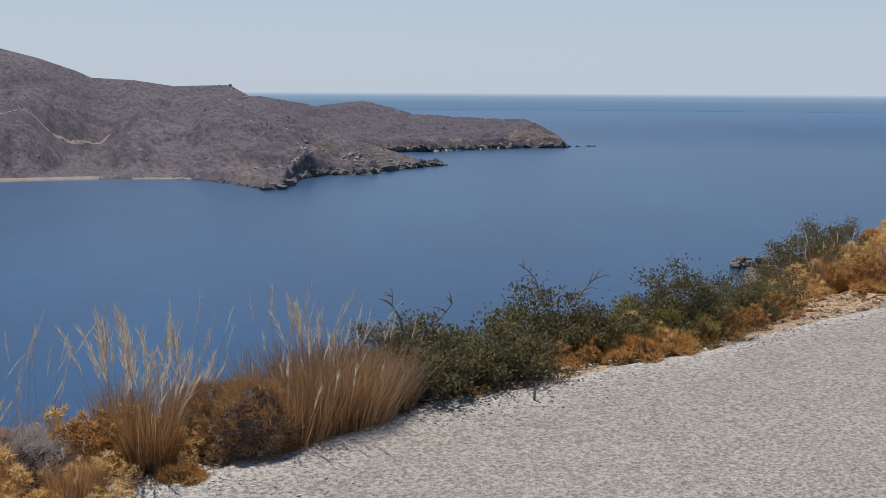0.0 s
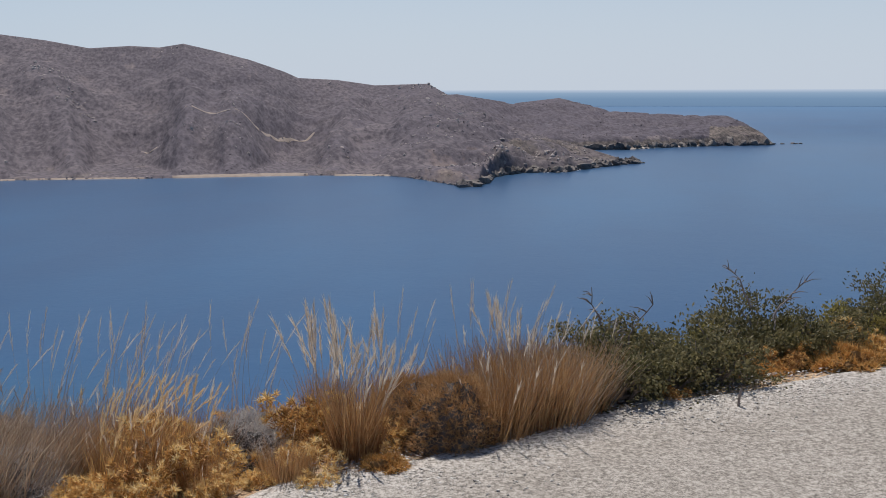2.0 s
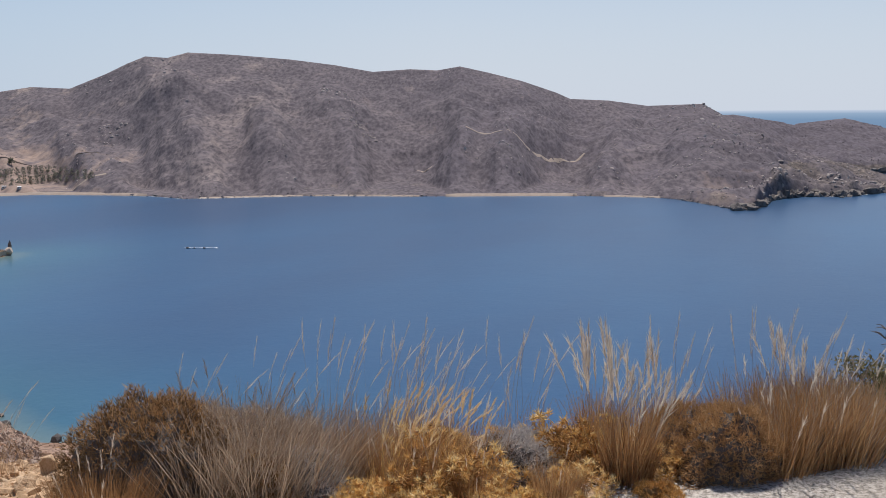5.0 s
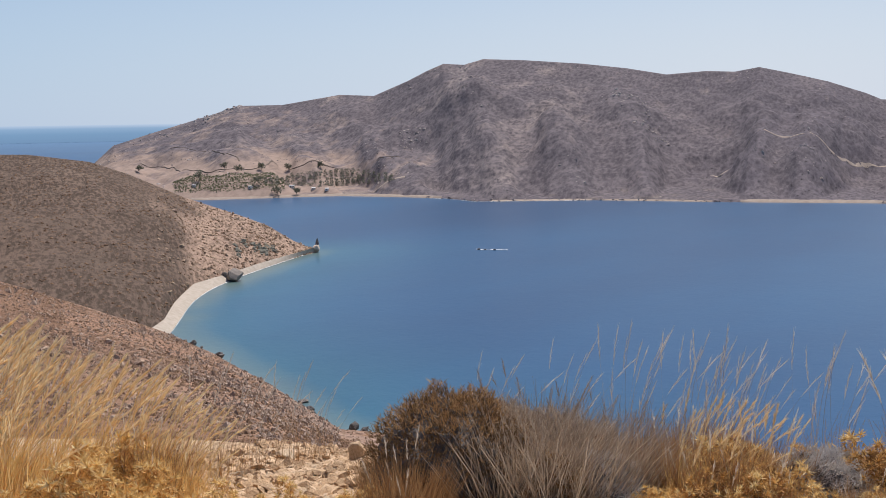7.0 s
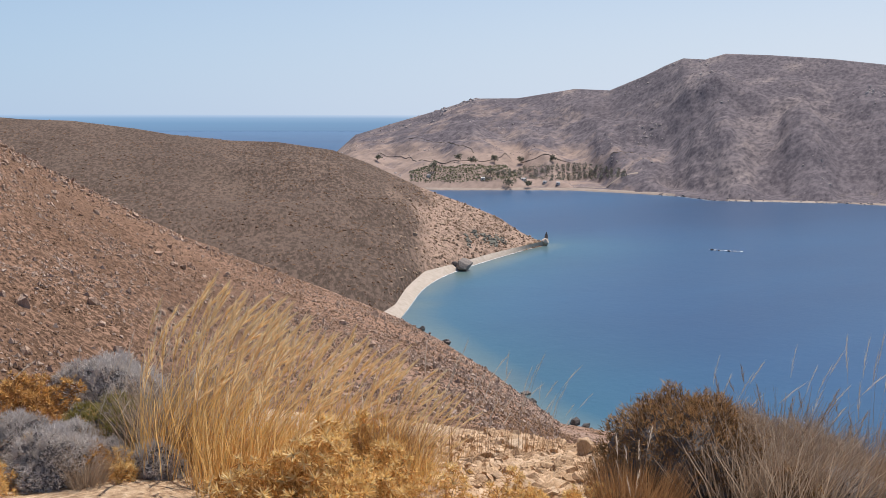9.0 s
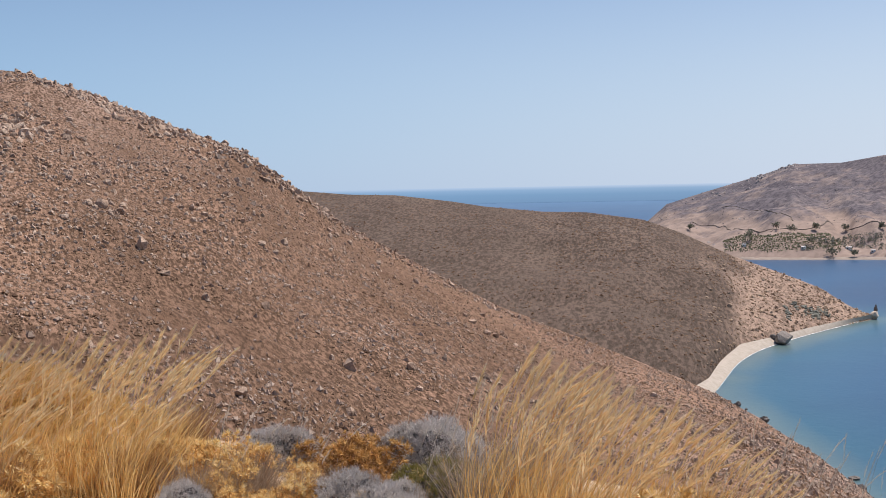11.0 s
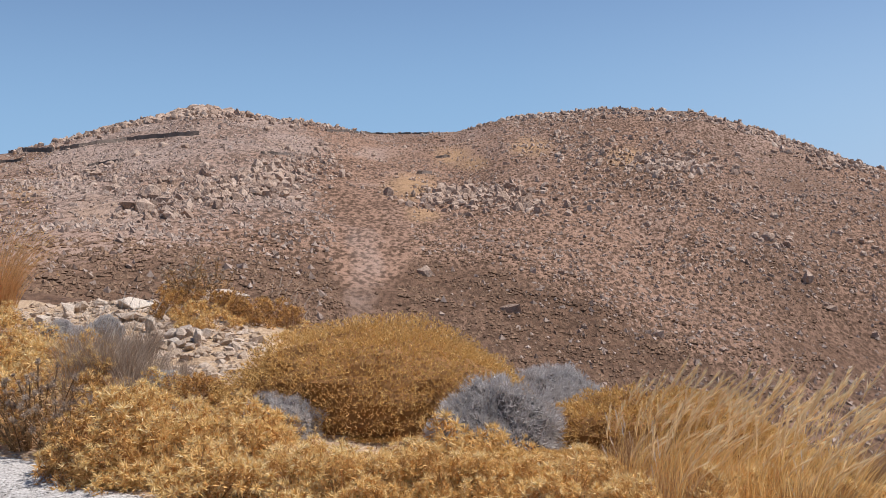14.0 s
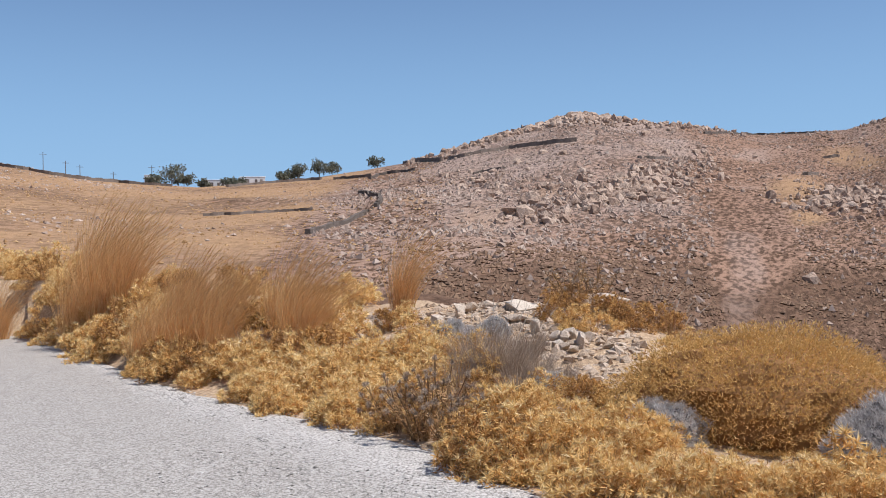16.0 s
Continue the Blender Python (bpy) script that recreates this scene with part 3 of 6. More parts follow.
def dales(a, k):
    """Depth of the valleys at azimuth a, k of the way from shore to crest."""
    d = 0.0
    wave = a + 0.7 * noise.noise((a * 0.5, k * 3.0, 1.7)) + 0.25 * noise.noise((a * 2.0, k * 9.0, 4.1))
    for top, deep, low, wide in DALES:
        u = abs(wave - (low + (top - low) * k)) / (wide * (0.75 + 0.5 * k))
        if u < 1.6:
            d += deep * (0.5 + 0.5 * math.cos(math.pi * u / 1.6)) * math.sin(math.pi * min(1.0, 0.08 + 0.92 * k ** 0.8)) ** 0.8
    return d


def smooth_shore(shore, a):
    key = (id(shore), float(a), "smooth")
    if key not in FOUND:
        FOUND[key] = sum(along(shore, a + d)[0] for d in (-4.5, -3, -1.5, 0, 1.5, 3, 4.5)) / 7
    return FOUND[key]


def hill_height(shore, crest, a, r, amp, foot, seed=0.0, grain=0.012, power=0.85):
    rs, = along(shore, a)
    e, rc = along(crest, a)
    rc = max(rc, rs + 3)
    zc = EYE + rc * math.tan(radians(e))
    x, y = -math.sin(radians(a)) * r + seed, math.cos(radians(a)) * r
    if r < rs:
        return SEA - (rs - r) * 0.5
    if r <= rc:
        big = amp > 5
        inland = rs + (smooth_shore(shore, a) - rs) * ease((r - rs) / 130, 0.4) if big and rc > rs + 120 else rs
        k = min(1.0, max(0.0, (r - inland) / (rc - inland)))
        f = foot if seed else float(np.interp(a, [-7, -3.5, -2.6, 0.8, 2.5, 6.0, 7.4, 8.2, 9.0, 11, 13], [9, 9, 4, 5, 12, 13, 12, 7, 4.5, 2.5, 2]))
        f = min(f, (zc - SEA) * 0.5)
        crag = 1 + 0.55 * noise.noise((x * 0.09, y * 0.09, 6.0)) if f > 4 else 1.0
        first = f * crag * min(1.0, (r - rs) / 11.0) ** 0.8
        z = SEA + first + (zc - SEA - f) * (k ** power)
        w = min(1.0, (1 - k) * 3.5) * min(1.0, (r - rs) / 60 + 0.1)
        z += amp * w * (0.8 * fractal(x, y, grain, 6) - 0.2)
        if big:
            z += w * (3.0 * noise.noise((x * 0.03, y * 0.03, 2.0)) + 1.2 * noise.noise((x * 0.11, y * 0.11, 5.0)))
            z -= dales(a, k) * min(1.0, (zc - SEA) / 60)
        return max(SEA + min(1.0, (r - rs) * 0.2), min(z, EYE + r * math.tan(radians(e)) - 0.02 * (rc - r)))
    return zc - (r - rc) * 0.35


def hill(name, shore, crest, step, nr, material, label, amp, foot, seed=0.0, grain=0.012, power=0.85, covers={}):
    a0, a1 = shore[0][0], shore[-1][0]
    azs = np.arange(a0, a1 + step / 2, step)

    def rs_of(a):
        rs, = along(shore, a)
        e, rc = along(crest, a)
        rc = max(rc, rs + 3)
        return np.concatenate([[rs - 8, rs - 2], np.linspace(rs, rs + min(10, (rc - rs) * 0.4), 5), np.linspace(rs + min(10, (rc - rs) * 0.4), rc, nr)[1:], [rc + 3, rc + 20, rc + 120]])
    me = sheet(name, azs, rs_of, lambda a, r: hill_height(shore, crest, a, r, amp, foot, seed, grain, power), material)
    rows = [(a, r) for a in azs for r in rs_of(a)]
    for layer, rule in covers.items():
        mark(me, layer, [rule(a, r - along(shore, a)[0], v.co.z - SEA) for (a, r), v in zip(rows, me.vertices)])
    return tagged(new(name, me), label, "hill", kind="structure")


FAR = (FAR_SHORE, FAR_CREST, 13.0, 2.0, 0.0, 0.010, 0.85)
BACK = (BACK_SHORE, BACK_CREST, 6.0, 6.0, 40.0, 0.012, 0.85)
MID = (MID_SHORE, MID_CREST, 3.5, 1.0, 80.0, 0.02, 0.8)
hill("far_hill", FAR_SHORE, FAR_CREST, 0.1, 100, M_FAR, "long brown scrub hill across the bay, tinted mauve as haze", *FAR[2:], covers={
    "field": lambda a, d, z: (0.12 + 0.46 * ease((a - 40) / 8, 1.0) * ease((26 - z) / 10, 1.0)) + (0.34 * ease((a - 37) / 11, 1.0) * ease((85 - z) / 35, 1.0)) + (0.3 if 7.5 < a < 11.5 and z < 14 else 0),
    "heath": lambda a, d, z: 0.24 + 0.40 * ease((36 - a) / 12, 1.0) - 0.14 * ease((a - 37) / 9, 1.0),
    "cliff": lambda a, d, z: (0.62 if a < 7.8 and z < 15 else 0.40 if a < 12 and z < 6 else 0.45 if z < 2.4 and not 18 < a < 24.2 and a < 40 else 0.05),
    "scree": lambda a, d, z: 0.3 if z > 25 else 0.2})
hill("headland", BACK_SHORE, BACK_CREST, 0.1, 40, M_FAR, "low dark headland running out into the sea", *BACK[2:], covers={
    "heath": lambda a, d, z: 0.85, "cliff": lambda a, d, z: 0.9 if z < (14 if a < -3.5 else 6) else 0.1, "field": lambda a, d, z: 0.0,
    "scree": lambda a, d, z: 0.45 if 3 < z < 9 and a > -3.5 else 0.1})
hill("mid_hill", MID_SHORE, MID_CREST, 0.12, 70, M_MID, "rounded brown scrub hill above the shingle beach", *MID[2:], covers={
    "scree": lambda a, d, z: max(0.0, 0.95 - max(0.0, a - 52.5 + z * 0.03) / 3.5) if a < 60 else 0.1,
    "heath": lambda a, d, z: 0.62 if a > 55.5 else 0.25, "field": lambda a, d, z: 0.0, "cliff": lambda a, d, z: 0.25 if z < 5 else 0.0})


# ---------------------------------------------------------------- plants
WIND = Vector((0.38, 0.92, 0.0))
rng = random.Random(11)


class Cloth:
    """Collects thin ribbons and spikes into one mesh."""

    def __init__(self):
        self.v, self.f = [], []

    def ribbon(self, pts, width, side=None):
        n0, n = len(self.v), len(pts)
        d = pts[-1] - pts[0]
        s = side or d.cross(Vector((rng.uniform(-1, 1), rng.uniform(-1, 1), 0.2)))
        s = s.normalized() if s.length > 1e-6 else Vector((1, 0, 0))
        for i, p in enumerate(pts):
            w = width * (1 - 0.75 * i / (n - 1)) / 2
            self.v += [p - s * w, p + s * w]
        self.f += [(n0 + 2 * i, n0 + 2 * i + 1, n0 + 2 * i + 3, n0 + 2 * i + 2) for i in range(n - 1)]

    def spike(self, p, d, width):
        s = d.cross(Vector((rng.uniform(-1, 1), rng.uniform(-1, 1), rng.uniform(-1, 1))))
        s = s.normalized() * width / 2 if s.length > 1e-9 else Vector((width, 0, 0))
        n = len(self.v)
        self.v += [p - s, p + s, p + d]
        self.f.append((n, n + 1, n + 2))

    def leaf(self, p, d, width):
        s = d.cross(Vector((rng.uniform(-1, 1), rng.uniform(-1, 1), rng.uniform(-1, 1)))).normalized() * width / 2
        n = len(self.v)
        self.v += [p, p + d * 0.5 + s, p + d, p + d * 0.5 - s]
        self.f.append((n, n + 1, n + 2, n + 3))

    def tube(self, pts, r0, r1, sides=5):
        n0, n = len(self.v), len(pts)
        for i, p in enumerate(pts):
            d = (pts[min(i + 1, n - 1)] - pts[max(i - 1, 0)]).normalized()
            a = d.orthogonal().normalized()
            b = d.cross(a)
            r = r0 + (r1 - r0) * i / (n - 1)
            self.v += [p + (a * math.cos(2 * math.pi * k / sides) + b * math.sin(2 * math.pi * k / sides)) * r for k in range(sides)]
        self.f += [(n0 + i * sides + k, n0 + i * sides + (k + 1) % sides, n0 + (i + 1) * sides + (k + 1) % sides, n0 + (i + 1) * sides + k) for i in range(n - 1) for k in range(sides)]

    def done(self, name, material):
        return mesh(name, self.v, self.f, material)


def spread_dir(up=0.2):
    while True:
        v = Vector((rng.uniform(-1, 1), rng.uniform(-1, 1), rng.uniform(up - 0.2, 1)))
        if 0.1 < v.length < 1:
            return v.normalized()


def blade(length, tilt, sway, steps=6, base=0.06, wild=0.016):
    """A bending stalk from near the origin: its points."""
    a = rng.uniform(0, 2 * math.pi)
    out = Vector((math.cos(a), math.sin(a), 0))
    p = out * rng.uniform(0, base)
    d = (Vector((0, 0, 1)) + out * tilt * rng.uniform(0.2, 1.2)).normalized()
    sway = sway * rng.uniform(0.55, 1.45)
    pts = [p.copy()]
    for i in range(steps):
        d = (d + WIND * sway / steps * (0.4 + i / steps) + out * 0.10 * tilt + Vector((rng.gauss(0, wild), rng.gauss(0, wild), -0.25 * sway / steps))).normalized()
        p = p + d * length / steps
        pts.append(p.copy())
    return pts


def grass_tuft(label, h=0.7, n_low=220, n_stalk=45, sway=0.5, tilt=0.35, low=M_RUST, high=M_STRAW, head=M_PLUME, base=0.09, lowk=0.55, plume=0.1, fluff=0.010, stem=0.003, low_wide=0.0035, hairs=24):
    t = thing("grass_tuft", label, "grass")
    c = Cloth()
    for _ in range(n_low):
        c.ribbon(blade(h * lowk * rng.uniform(0.45, 1.1), tilt * 1.2, sway * 0.6, 5, base, 0.07), low_wide * rng.uniform(0.7, 1.3))
    part("blade_mass", c.done("blade_mass", low), t, kind="stuff")
    c, q = Cloth(), Cloth()
    for _ in range(n_stalk):
        tall = h * rng.uniform(0.62, 1.1)
        pts = blade(tall, tilt, sway, 8, base * 0.8)
        c.ribbon(pts, stem)
        span = plume * rng.uniform(0.75, 1.25)
        for k in range(hairs):
            u = k / (hairs - 1)
            f = 8 * (1 - span * (1 - u) / tall)
            i = min(7, max(0, int(f)))
            p = pts[i].lerp(pts[i + 1], f - i)
            d = (pts[i + 1] - pts[i]).normalized()
            fat = fluff * (0.5 + math.sin(math.pi * min(1.0, u * 0.85 + 0.1)))
            q.spike(p, d * span * 0.34 + Vector((rng.gauss(0, 1), rng.gauss(0, 1), rng.gauss(0, 0.8))) * fat, max(0.0022, fluff * 0.55))
    stalks = part("stalk_mass", c.done("stalk_mass", high), t, kind="stuff")
    part("plume", q.done("plume", head), stalks, "pale feathery seed heads", "stuff")
    return t


def bulge(d, lump, seed):
    """Uneven radius of a bush: broad lobes, smaller clumps and pits between them."""
    k = lump * noise.noise((d.x * 2.2 + seed, d.y * 2.2, d.z * 2.2)) + 0.5 * lump * noise.noise((d.x * 6 + seed, d.y * 6, d.z * 6))
    return 1 + k - 0.55 * lump * max(0.0, noise.noise((d.x * 10 + seed, d.y * 10, d.z * 10 + 4)) - 0.05)


def dome_point(rx, ry, rz, lump, seed):
    d = spread_dir(0.0)
    k = bulge(d, lump, seed)
    return Vector((d.x * rx * k, d.y * ry * k, max(0.0, d.z * rz * k))), d


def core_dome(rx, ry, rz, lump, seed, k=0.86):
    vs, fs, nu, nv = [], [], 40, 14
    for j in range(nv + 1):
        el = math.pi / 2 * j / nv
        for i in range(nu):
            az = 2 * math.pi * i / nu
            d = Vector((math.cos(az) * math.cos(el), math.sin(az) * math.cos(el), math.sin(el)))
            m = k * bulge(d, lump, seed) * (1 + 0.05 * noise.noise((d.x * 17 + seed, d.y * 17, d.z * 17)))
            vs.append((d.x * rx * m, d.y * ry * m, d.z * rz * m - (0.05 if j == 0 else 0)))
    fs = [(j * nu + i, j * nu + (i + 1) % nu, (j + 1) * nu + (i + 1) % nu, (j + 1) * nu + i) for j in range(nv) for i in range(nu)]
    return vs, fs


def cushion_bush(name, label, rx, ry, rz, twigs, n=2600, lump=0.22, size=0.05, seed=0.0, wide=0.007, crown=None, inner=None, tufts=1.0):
    """A dense dome of twigs: a solid heart painted dark as inner shade, sprays of short twigs in clumps over it, and on
    some a paler crown.
    """
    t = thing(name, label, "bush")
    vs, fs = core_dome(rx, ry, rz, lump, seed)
    part("twig_core", mesh("twig_core", vs, fs, inner or (M_CORE if twigs in (M_CUSHION, M_TAWNY, M_GOLD, M_BROWN) else M_ASH)), t, "solid core painted dark as shade between the twigs")
    c = Cloth()
    for _ in range(n):
        p, d = dome_point(rx, ry, rz, lump, seed)
        if noise.noise((p.x * 9 / (rx + 0.3) + seed, p.y * 9 / (rx + 0.3), p.z * 9 / (rx + 0.3))) < -0.22 and rng.random() < 0.8 * tufts:
            continue
        p = p * rng.uniform(0.86, 1.0)
        for _ in range(4):
            e = (d * 1.1 + Vector((rng.gauss(0, 0.7), rng.gauss(0, 0.7), rng.gauss(0.15, 0.7)))).normalized()
            c.spike(p, e * size * rng.uniform(0.5, 1.35), wide)
    part("twig_mass", c.done("twig_mass", twigs), t, kind="stuff")
    if crown:
        c = Cloth()
        for _ in range(n // 2):
            p, d = dome_point(rx, ry, rz, lump, seed)
            if d.z > 0.74 + rng.gauss(0, 0.1):
                for _ in range(4):
                    c.spike(p * rng.uniform(0.95, 1.03), (d + spread_dir(-0.3) * 0.9).normalized() * size * rng.uniform(0.6, 1.4), wide)
        part("crown", c.done("crown", crown), t, "golden dry tips", "stuff")
    return t


def thistle_clump(label, rx, ry, rz, n=80, flower=M_GOLD, seed=0.0, head=M_YELLOW, lobes=9, star=0.046, stems=M_RUST):
    """Rounded lobes of dry leaves, each studded with star-shaped spiny heads."""
    t = thing("spiny_plant", label, "plant")
    c, q, e = Cloth(), Cloth(), Cloth()
    balls = []
    for _ in range(lobes):
        p, d = dome_point(rx, ry, rz, 0.3, seed)
        balls.append((p * rng.uniform(0.55, 0.85), rng.uniform(0.26, 0.42) * (rx + ry) / 2))
    for p, w in balls:
        root = Vector((p.x * 0.4, p.y * 0.4, -0.02))
        for _ in range(5):
            top = p + spread_dir(0) * w * 0.8
            c.ribbon([root, root.lerp(top, 0.5) + Vector((rng.gauss(0, 0.02), rng.gauss(0, 0.02), 0.03)), top], 0.009)
        for _ in range(900 // lobes):
            d = spread_dir(-0.3)
            s = p + d * w * rng.uniform(0.3, 0.92)
            s.z = max(0.01, s.z)
            e.leaf(s, (d * 0.8 + spread_dir(-0.3)).normalized() * rng.uniform(0.03, 0.06), 0.010)
    for _ in range(n):
        p, w = rng.choice(balls)
        d = (spread_dir(0.0) + Vector((0, 0, 0.15))).normalized()
        p = p + d * w * rng.uniform(0.9, 1.12)
        size = star * rng.uniform(0.7, 1.25)
        for _ in range(24):
            q.spike(p, (d * 0.6 + spread_dir(-0.7)).normalized() * size * rng.uniform(0.7, 1.15), size * 0.17)
        for _ in range(5):
            e.leaf(p - d * 0.02, (spread_dir(-0.4) - d * 0.5).normalized() * rng.uniform(0.035, 0.06), 0.008)
    stalks = part("stem_mass", c.done("stem_mass", stems), t, kind="stuff")
    part("foliage", e.done("foliage", flower), t, kind="stuff")
    part("bract_mass", q.done("bract_mass", head), stalks, "golden spiny star-shaped bracts", "stuff")
    return t


def globe_thistle(label, rx, tall, n=20, seed=0):
    """Dry branching stems with spiny leaves, each ending in a round fuzzy head."""
    rng.seed(900 + seed)
    t = thing("globe_thistle", label, "thistle")
    c, q, e = Cloth(), Cloth(), Cloth()
    for i in range(n):
        a, w = rng.uniform(0, 6.28), rx * rng.random() ** 0.6
        top = Vector((math.cos(a) * w, math.sin(a) * w, tall * rng.uniform(0.45, 1.0) * (1 - 0.35 * (w / rx) ** 2)))
        root = Vector((top.x * 0.25, top.y * 0.25, -0.02))
        mid = root.lerp(top, 0.55) + Vector((rng.gauss(0, 0.03), rng.gauss(0, 0.03), 0.02))
        c.tube([root, mid, top], 0.006, 0.004, 5)
        for _ in range(40):
            s = root.lerp(mid, rng.random()) if rng.random() < 0.5 else mid.lerp(top, rng.random() * 0.9)
            e.leaf(s, spread_dir(-0.2) * rng.uniform(0.03, 0.085), 0.010)
        size = rng.uniform(0.022, 0.034)
        for _ in range(70):
            d = Vector((rng.gauss(0, 1), rng.gauss(0, 1), rng.gauss(0, 1))).normalized()
            q.spike(top + d * size * 0.2, d * size * rng.uniform(0.85, 1.1), 0.007)
    stems = part("stem_mass", c.done("stem_mass", M_BROWN), t, kind="stuff")
    part("foliage", e.done("foliage", M_TAWNY), t, kind="stuff")
    part("head_mass", q.done("head_mass", M_DRAB), stems, "round fuzzy beige heads", "stuff")
    return t


def green_shrub(label, rx, ry, rz, n=2600, leaf=M_LEAF, seed=0.0, size=0.028):
    t = thing("green_shrub", label, "shrub")
    rng.seed(int(seed) + 70)
    c, q = Cloth(), Cloth()
    clumps = []
    for _ in range(46):
        p, d = dome_point(rx, ry, rz, 0.35, seed)
        p = p * rng.uniform(0.55, 1.0)
        clumps.append((p, d, rng.uniform(0.28, 0.5)))
        mid = p * 0.5 + Vector((rng.gauss(0, 0.05), rng.gauss(0, 0.05), 0.05))
        c.tube([Vector((p.x * 0.1, p.y * 0.1, -0.03)), mid, p * 0.98], 0.014, 0.003, 4)
    rad = (rx + ry + rz) / 3
    for _ in range(n):
        p, d, k = rng.choice(clumps)
        w = p + Vector((rng.gauss(0, 0.30), rng.gauss(0, 0.30), rng.gauss(0, 0.24))) * k * rad
        w.z = max(0.01, w.z)
        q.leaf(w, (d * 0.4 + spread_dir(0)).normalized() * size * rng.uniform(0.6, 1.3), size * 0.5)
    part("branch_frame", c.done("branch_frame", M_DEAD), t, kind="stuff")
    part("foliage", q.done("foliage", leaf), t, "small dull green leaves", "stuff")
    return t


def rest(a, r, dz=0.0):
    """A place on the ground at azimuth a and distance r."""
    h = heading(a) * r
    return Vector((h.x, h.y, land_height(a, r) + dz))


def plant(ob, a, r, k=1.0, turn=None, used=set()):
    p = rest(a, r, -0.02)
    m = pose(p.x, p.y, p.z, 0, 0, turn if turn is not None else rng.uniform(-25, 25) if ob.name.startswith("grass") else rng.uniform(0, 360))
    if ob.name in used:
        o = copy_thing(ob, m)
    else:
        used.add(ob.name)
        o = ob
        o.matrix_basis = m
    o.scale = (k, k, k)
    return o


# ---------------------------------------------------------------- rocks and scrub on the hills
dice = random.Random(5)


def icosa():
    g = (1 + 5 ** 0.5) / 2
    v = [(-1, g, 0), (1, g, 0), (-1, -g, 0), (1, -g, 0), (0, -1, g), (0, 1, g), (0, -1, -g), (0, 1, -g), (g, 0, -1), (g, 0, 1), (-g, 0, -1), (-g, 0, 1)]
    f = [(0, 11, 5), (0, 5, 1), (0, 1, 7), (0, 7, 10), (0, 10, 11), (1, 5, 9), (5, 11, 4), (11, 10, 2), (10, 7, 6), (7, 1, 8), (3, 9, 4), (3, 4, 2), (3, 2, 6), (3, 6, 8), (3, 8, 9), (4, 9, 5), (2, 4, 11), (6, 2, 10), (8, 6, 7), (9, 8, 1)]
    return np.array(v) / 1.902, np.array(f)


ICO_V, ICO_F = icosa()
npr = np.random.default_rng(3)


OCT_V = np.array([(1, 0, 0), (-1, 0, 0), (0, 1, 0), (0, -1, 0), (0, 0, 1), (0, 0, -1)], float)
OCT_F = np.array([(0, 2, 4), (2, 1, 4), (1, 3, 4), (3, 0, 4), (2, 0, 5), (1, 2, 5), (3, 1, 5), (0, 3, 5)])


def lumps(name, spots, material, squash=(1.0, 1.0, 0.8), jag=0.3, lean=0.5, plain=False):
    """Many jagged stones or low bushes in one mesh: spots are (place, size)."""
    vs, fs = [], []
    shape, tris = (OCT_V, OCT_F) if plain else (ICO_V, ICO_F)
    m = len(shape)
    for i, (p, s) in enumerate(spots):
        v = shape * (1 + npr.uniform(-jag, jag, (m, 1))) * np.array(squash) * npr.uniform(0.7, 1.3, 3)
        a, b = npr.uniform(0, 6.28), npr.normal(0, lean)
        ca, sa, cb, sb = math.cos(a), math.sin(a), math.cos(b), math.sin(b)
        v = v @ np.array([[1, 0, 0], [0, cb, -sb], [0, sb, cb]]).T @ np.array([[ca, -sa, 0], [sa, ca, 0], [0, 0, 1]]).T
        vs.append(v * s / 2 + np.array(p))
        fs.append(tris + m * i)
    return mesh(name, np.concatenate(vs).tolist(), np.concatenate(fs).tolist(), material)


def slope_spot(a, k, sink=0.0):
    """A place on our side's slope: k runs from the valley to the crest."""
    r1, z1, r2, z2, r3, e3 = along(LAND, a)
    r = r2 + (r3 - r2) * k
    h = heading(a) * r
    return (h.x, h.y, land_height(a, r) + sink)


def pebbly(x, y, s):
    return noise.noise((x * s, y * s, 9.0))


spots = []
while len(spots) < 29000:
    a, k = dice.uniform(46, 131), dice.random() ** 1.2
    if a > 124.5 + 6.5 * (1 - k) + dice.gauss(0, 0.7):
        continue
    p = slope_spot(a, k)
    if dice.random() > 0.5 + 0.8 * pebbly(p[0], p[1], 0.03) + (0.4 if a > 108 and k > 0.16 else 0) or (105 < a < 109 and k < 0.6) or (a > 100 and k < 0.16 and dice.random() < 0.75):
        continue
    spots.append((p, 0.22 + 0.6 * dice.random() ** 2.6))
tagged(new("hillside_rubble", lumps("hillside_rubble", spots, M_SHARD, (0.9, 0.9, 1.0), 0.4, 0.5, True)), "small tan stones scattered over the hillside", "stones", kind="stuff")
spots = []
for a, k, da, dk, n, big in [(118, 0.93, 4.5, 0.07, 420, 1.8), (116, 0.97, 2.2, 0.035, 170, 2.8), (98.5, 0.94, 1.5, 0.03, 50, 2.0), (95, 0.93, 6, 0.08, 400, 1.3), (87, 0.93, 4, 0.08, 240, 1.4), (82, 0.9, 3, 0.1, 200, 1.4), (78.5, 0.93, 2.5, 0.07, 140, 1.5), (74, 0.95, 3, 0.05, 110, 1.2), (110.5, 0.93, 2.5, 0.06, 150, 1.3), (68, 0.95, 4, 0.05, 110, 0.9)]:
    for _ in range(n):
        aa, kk = dice.gauss(a, da * 0.6), min(1.0, dice.gauss(k, dk * 0.6))
        spots.append((slope_spot(aa, kk, 0.1), big * (0.35 + 0.85 * dice.random() ** 1.6)))
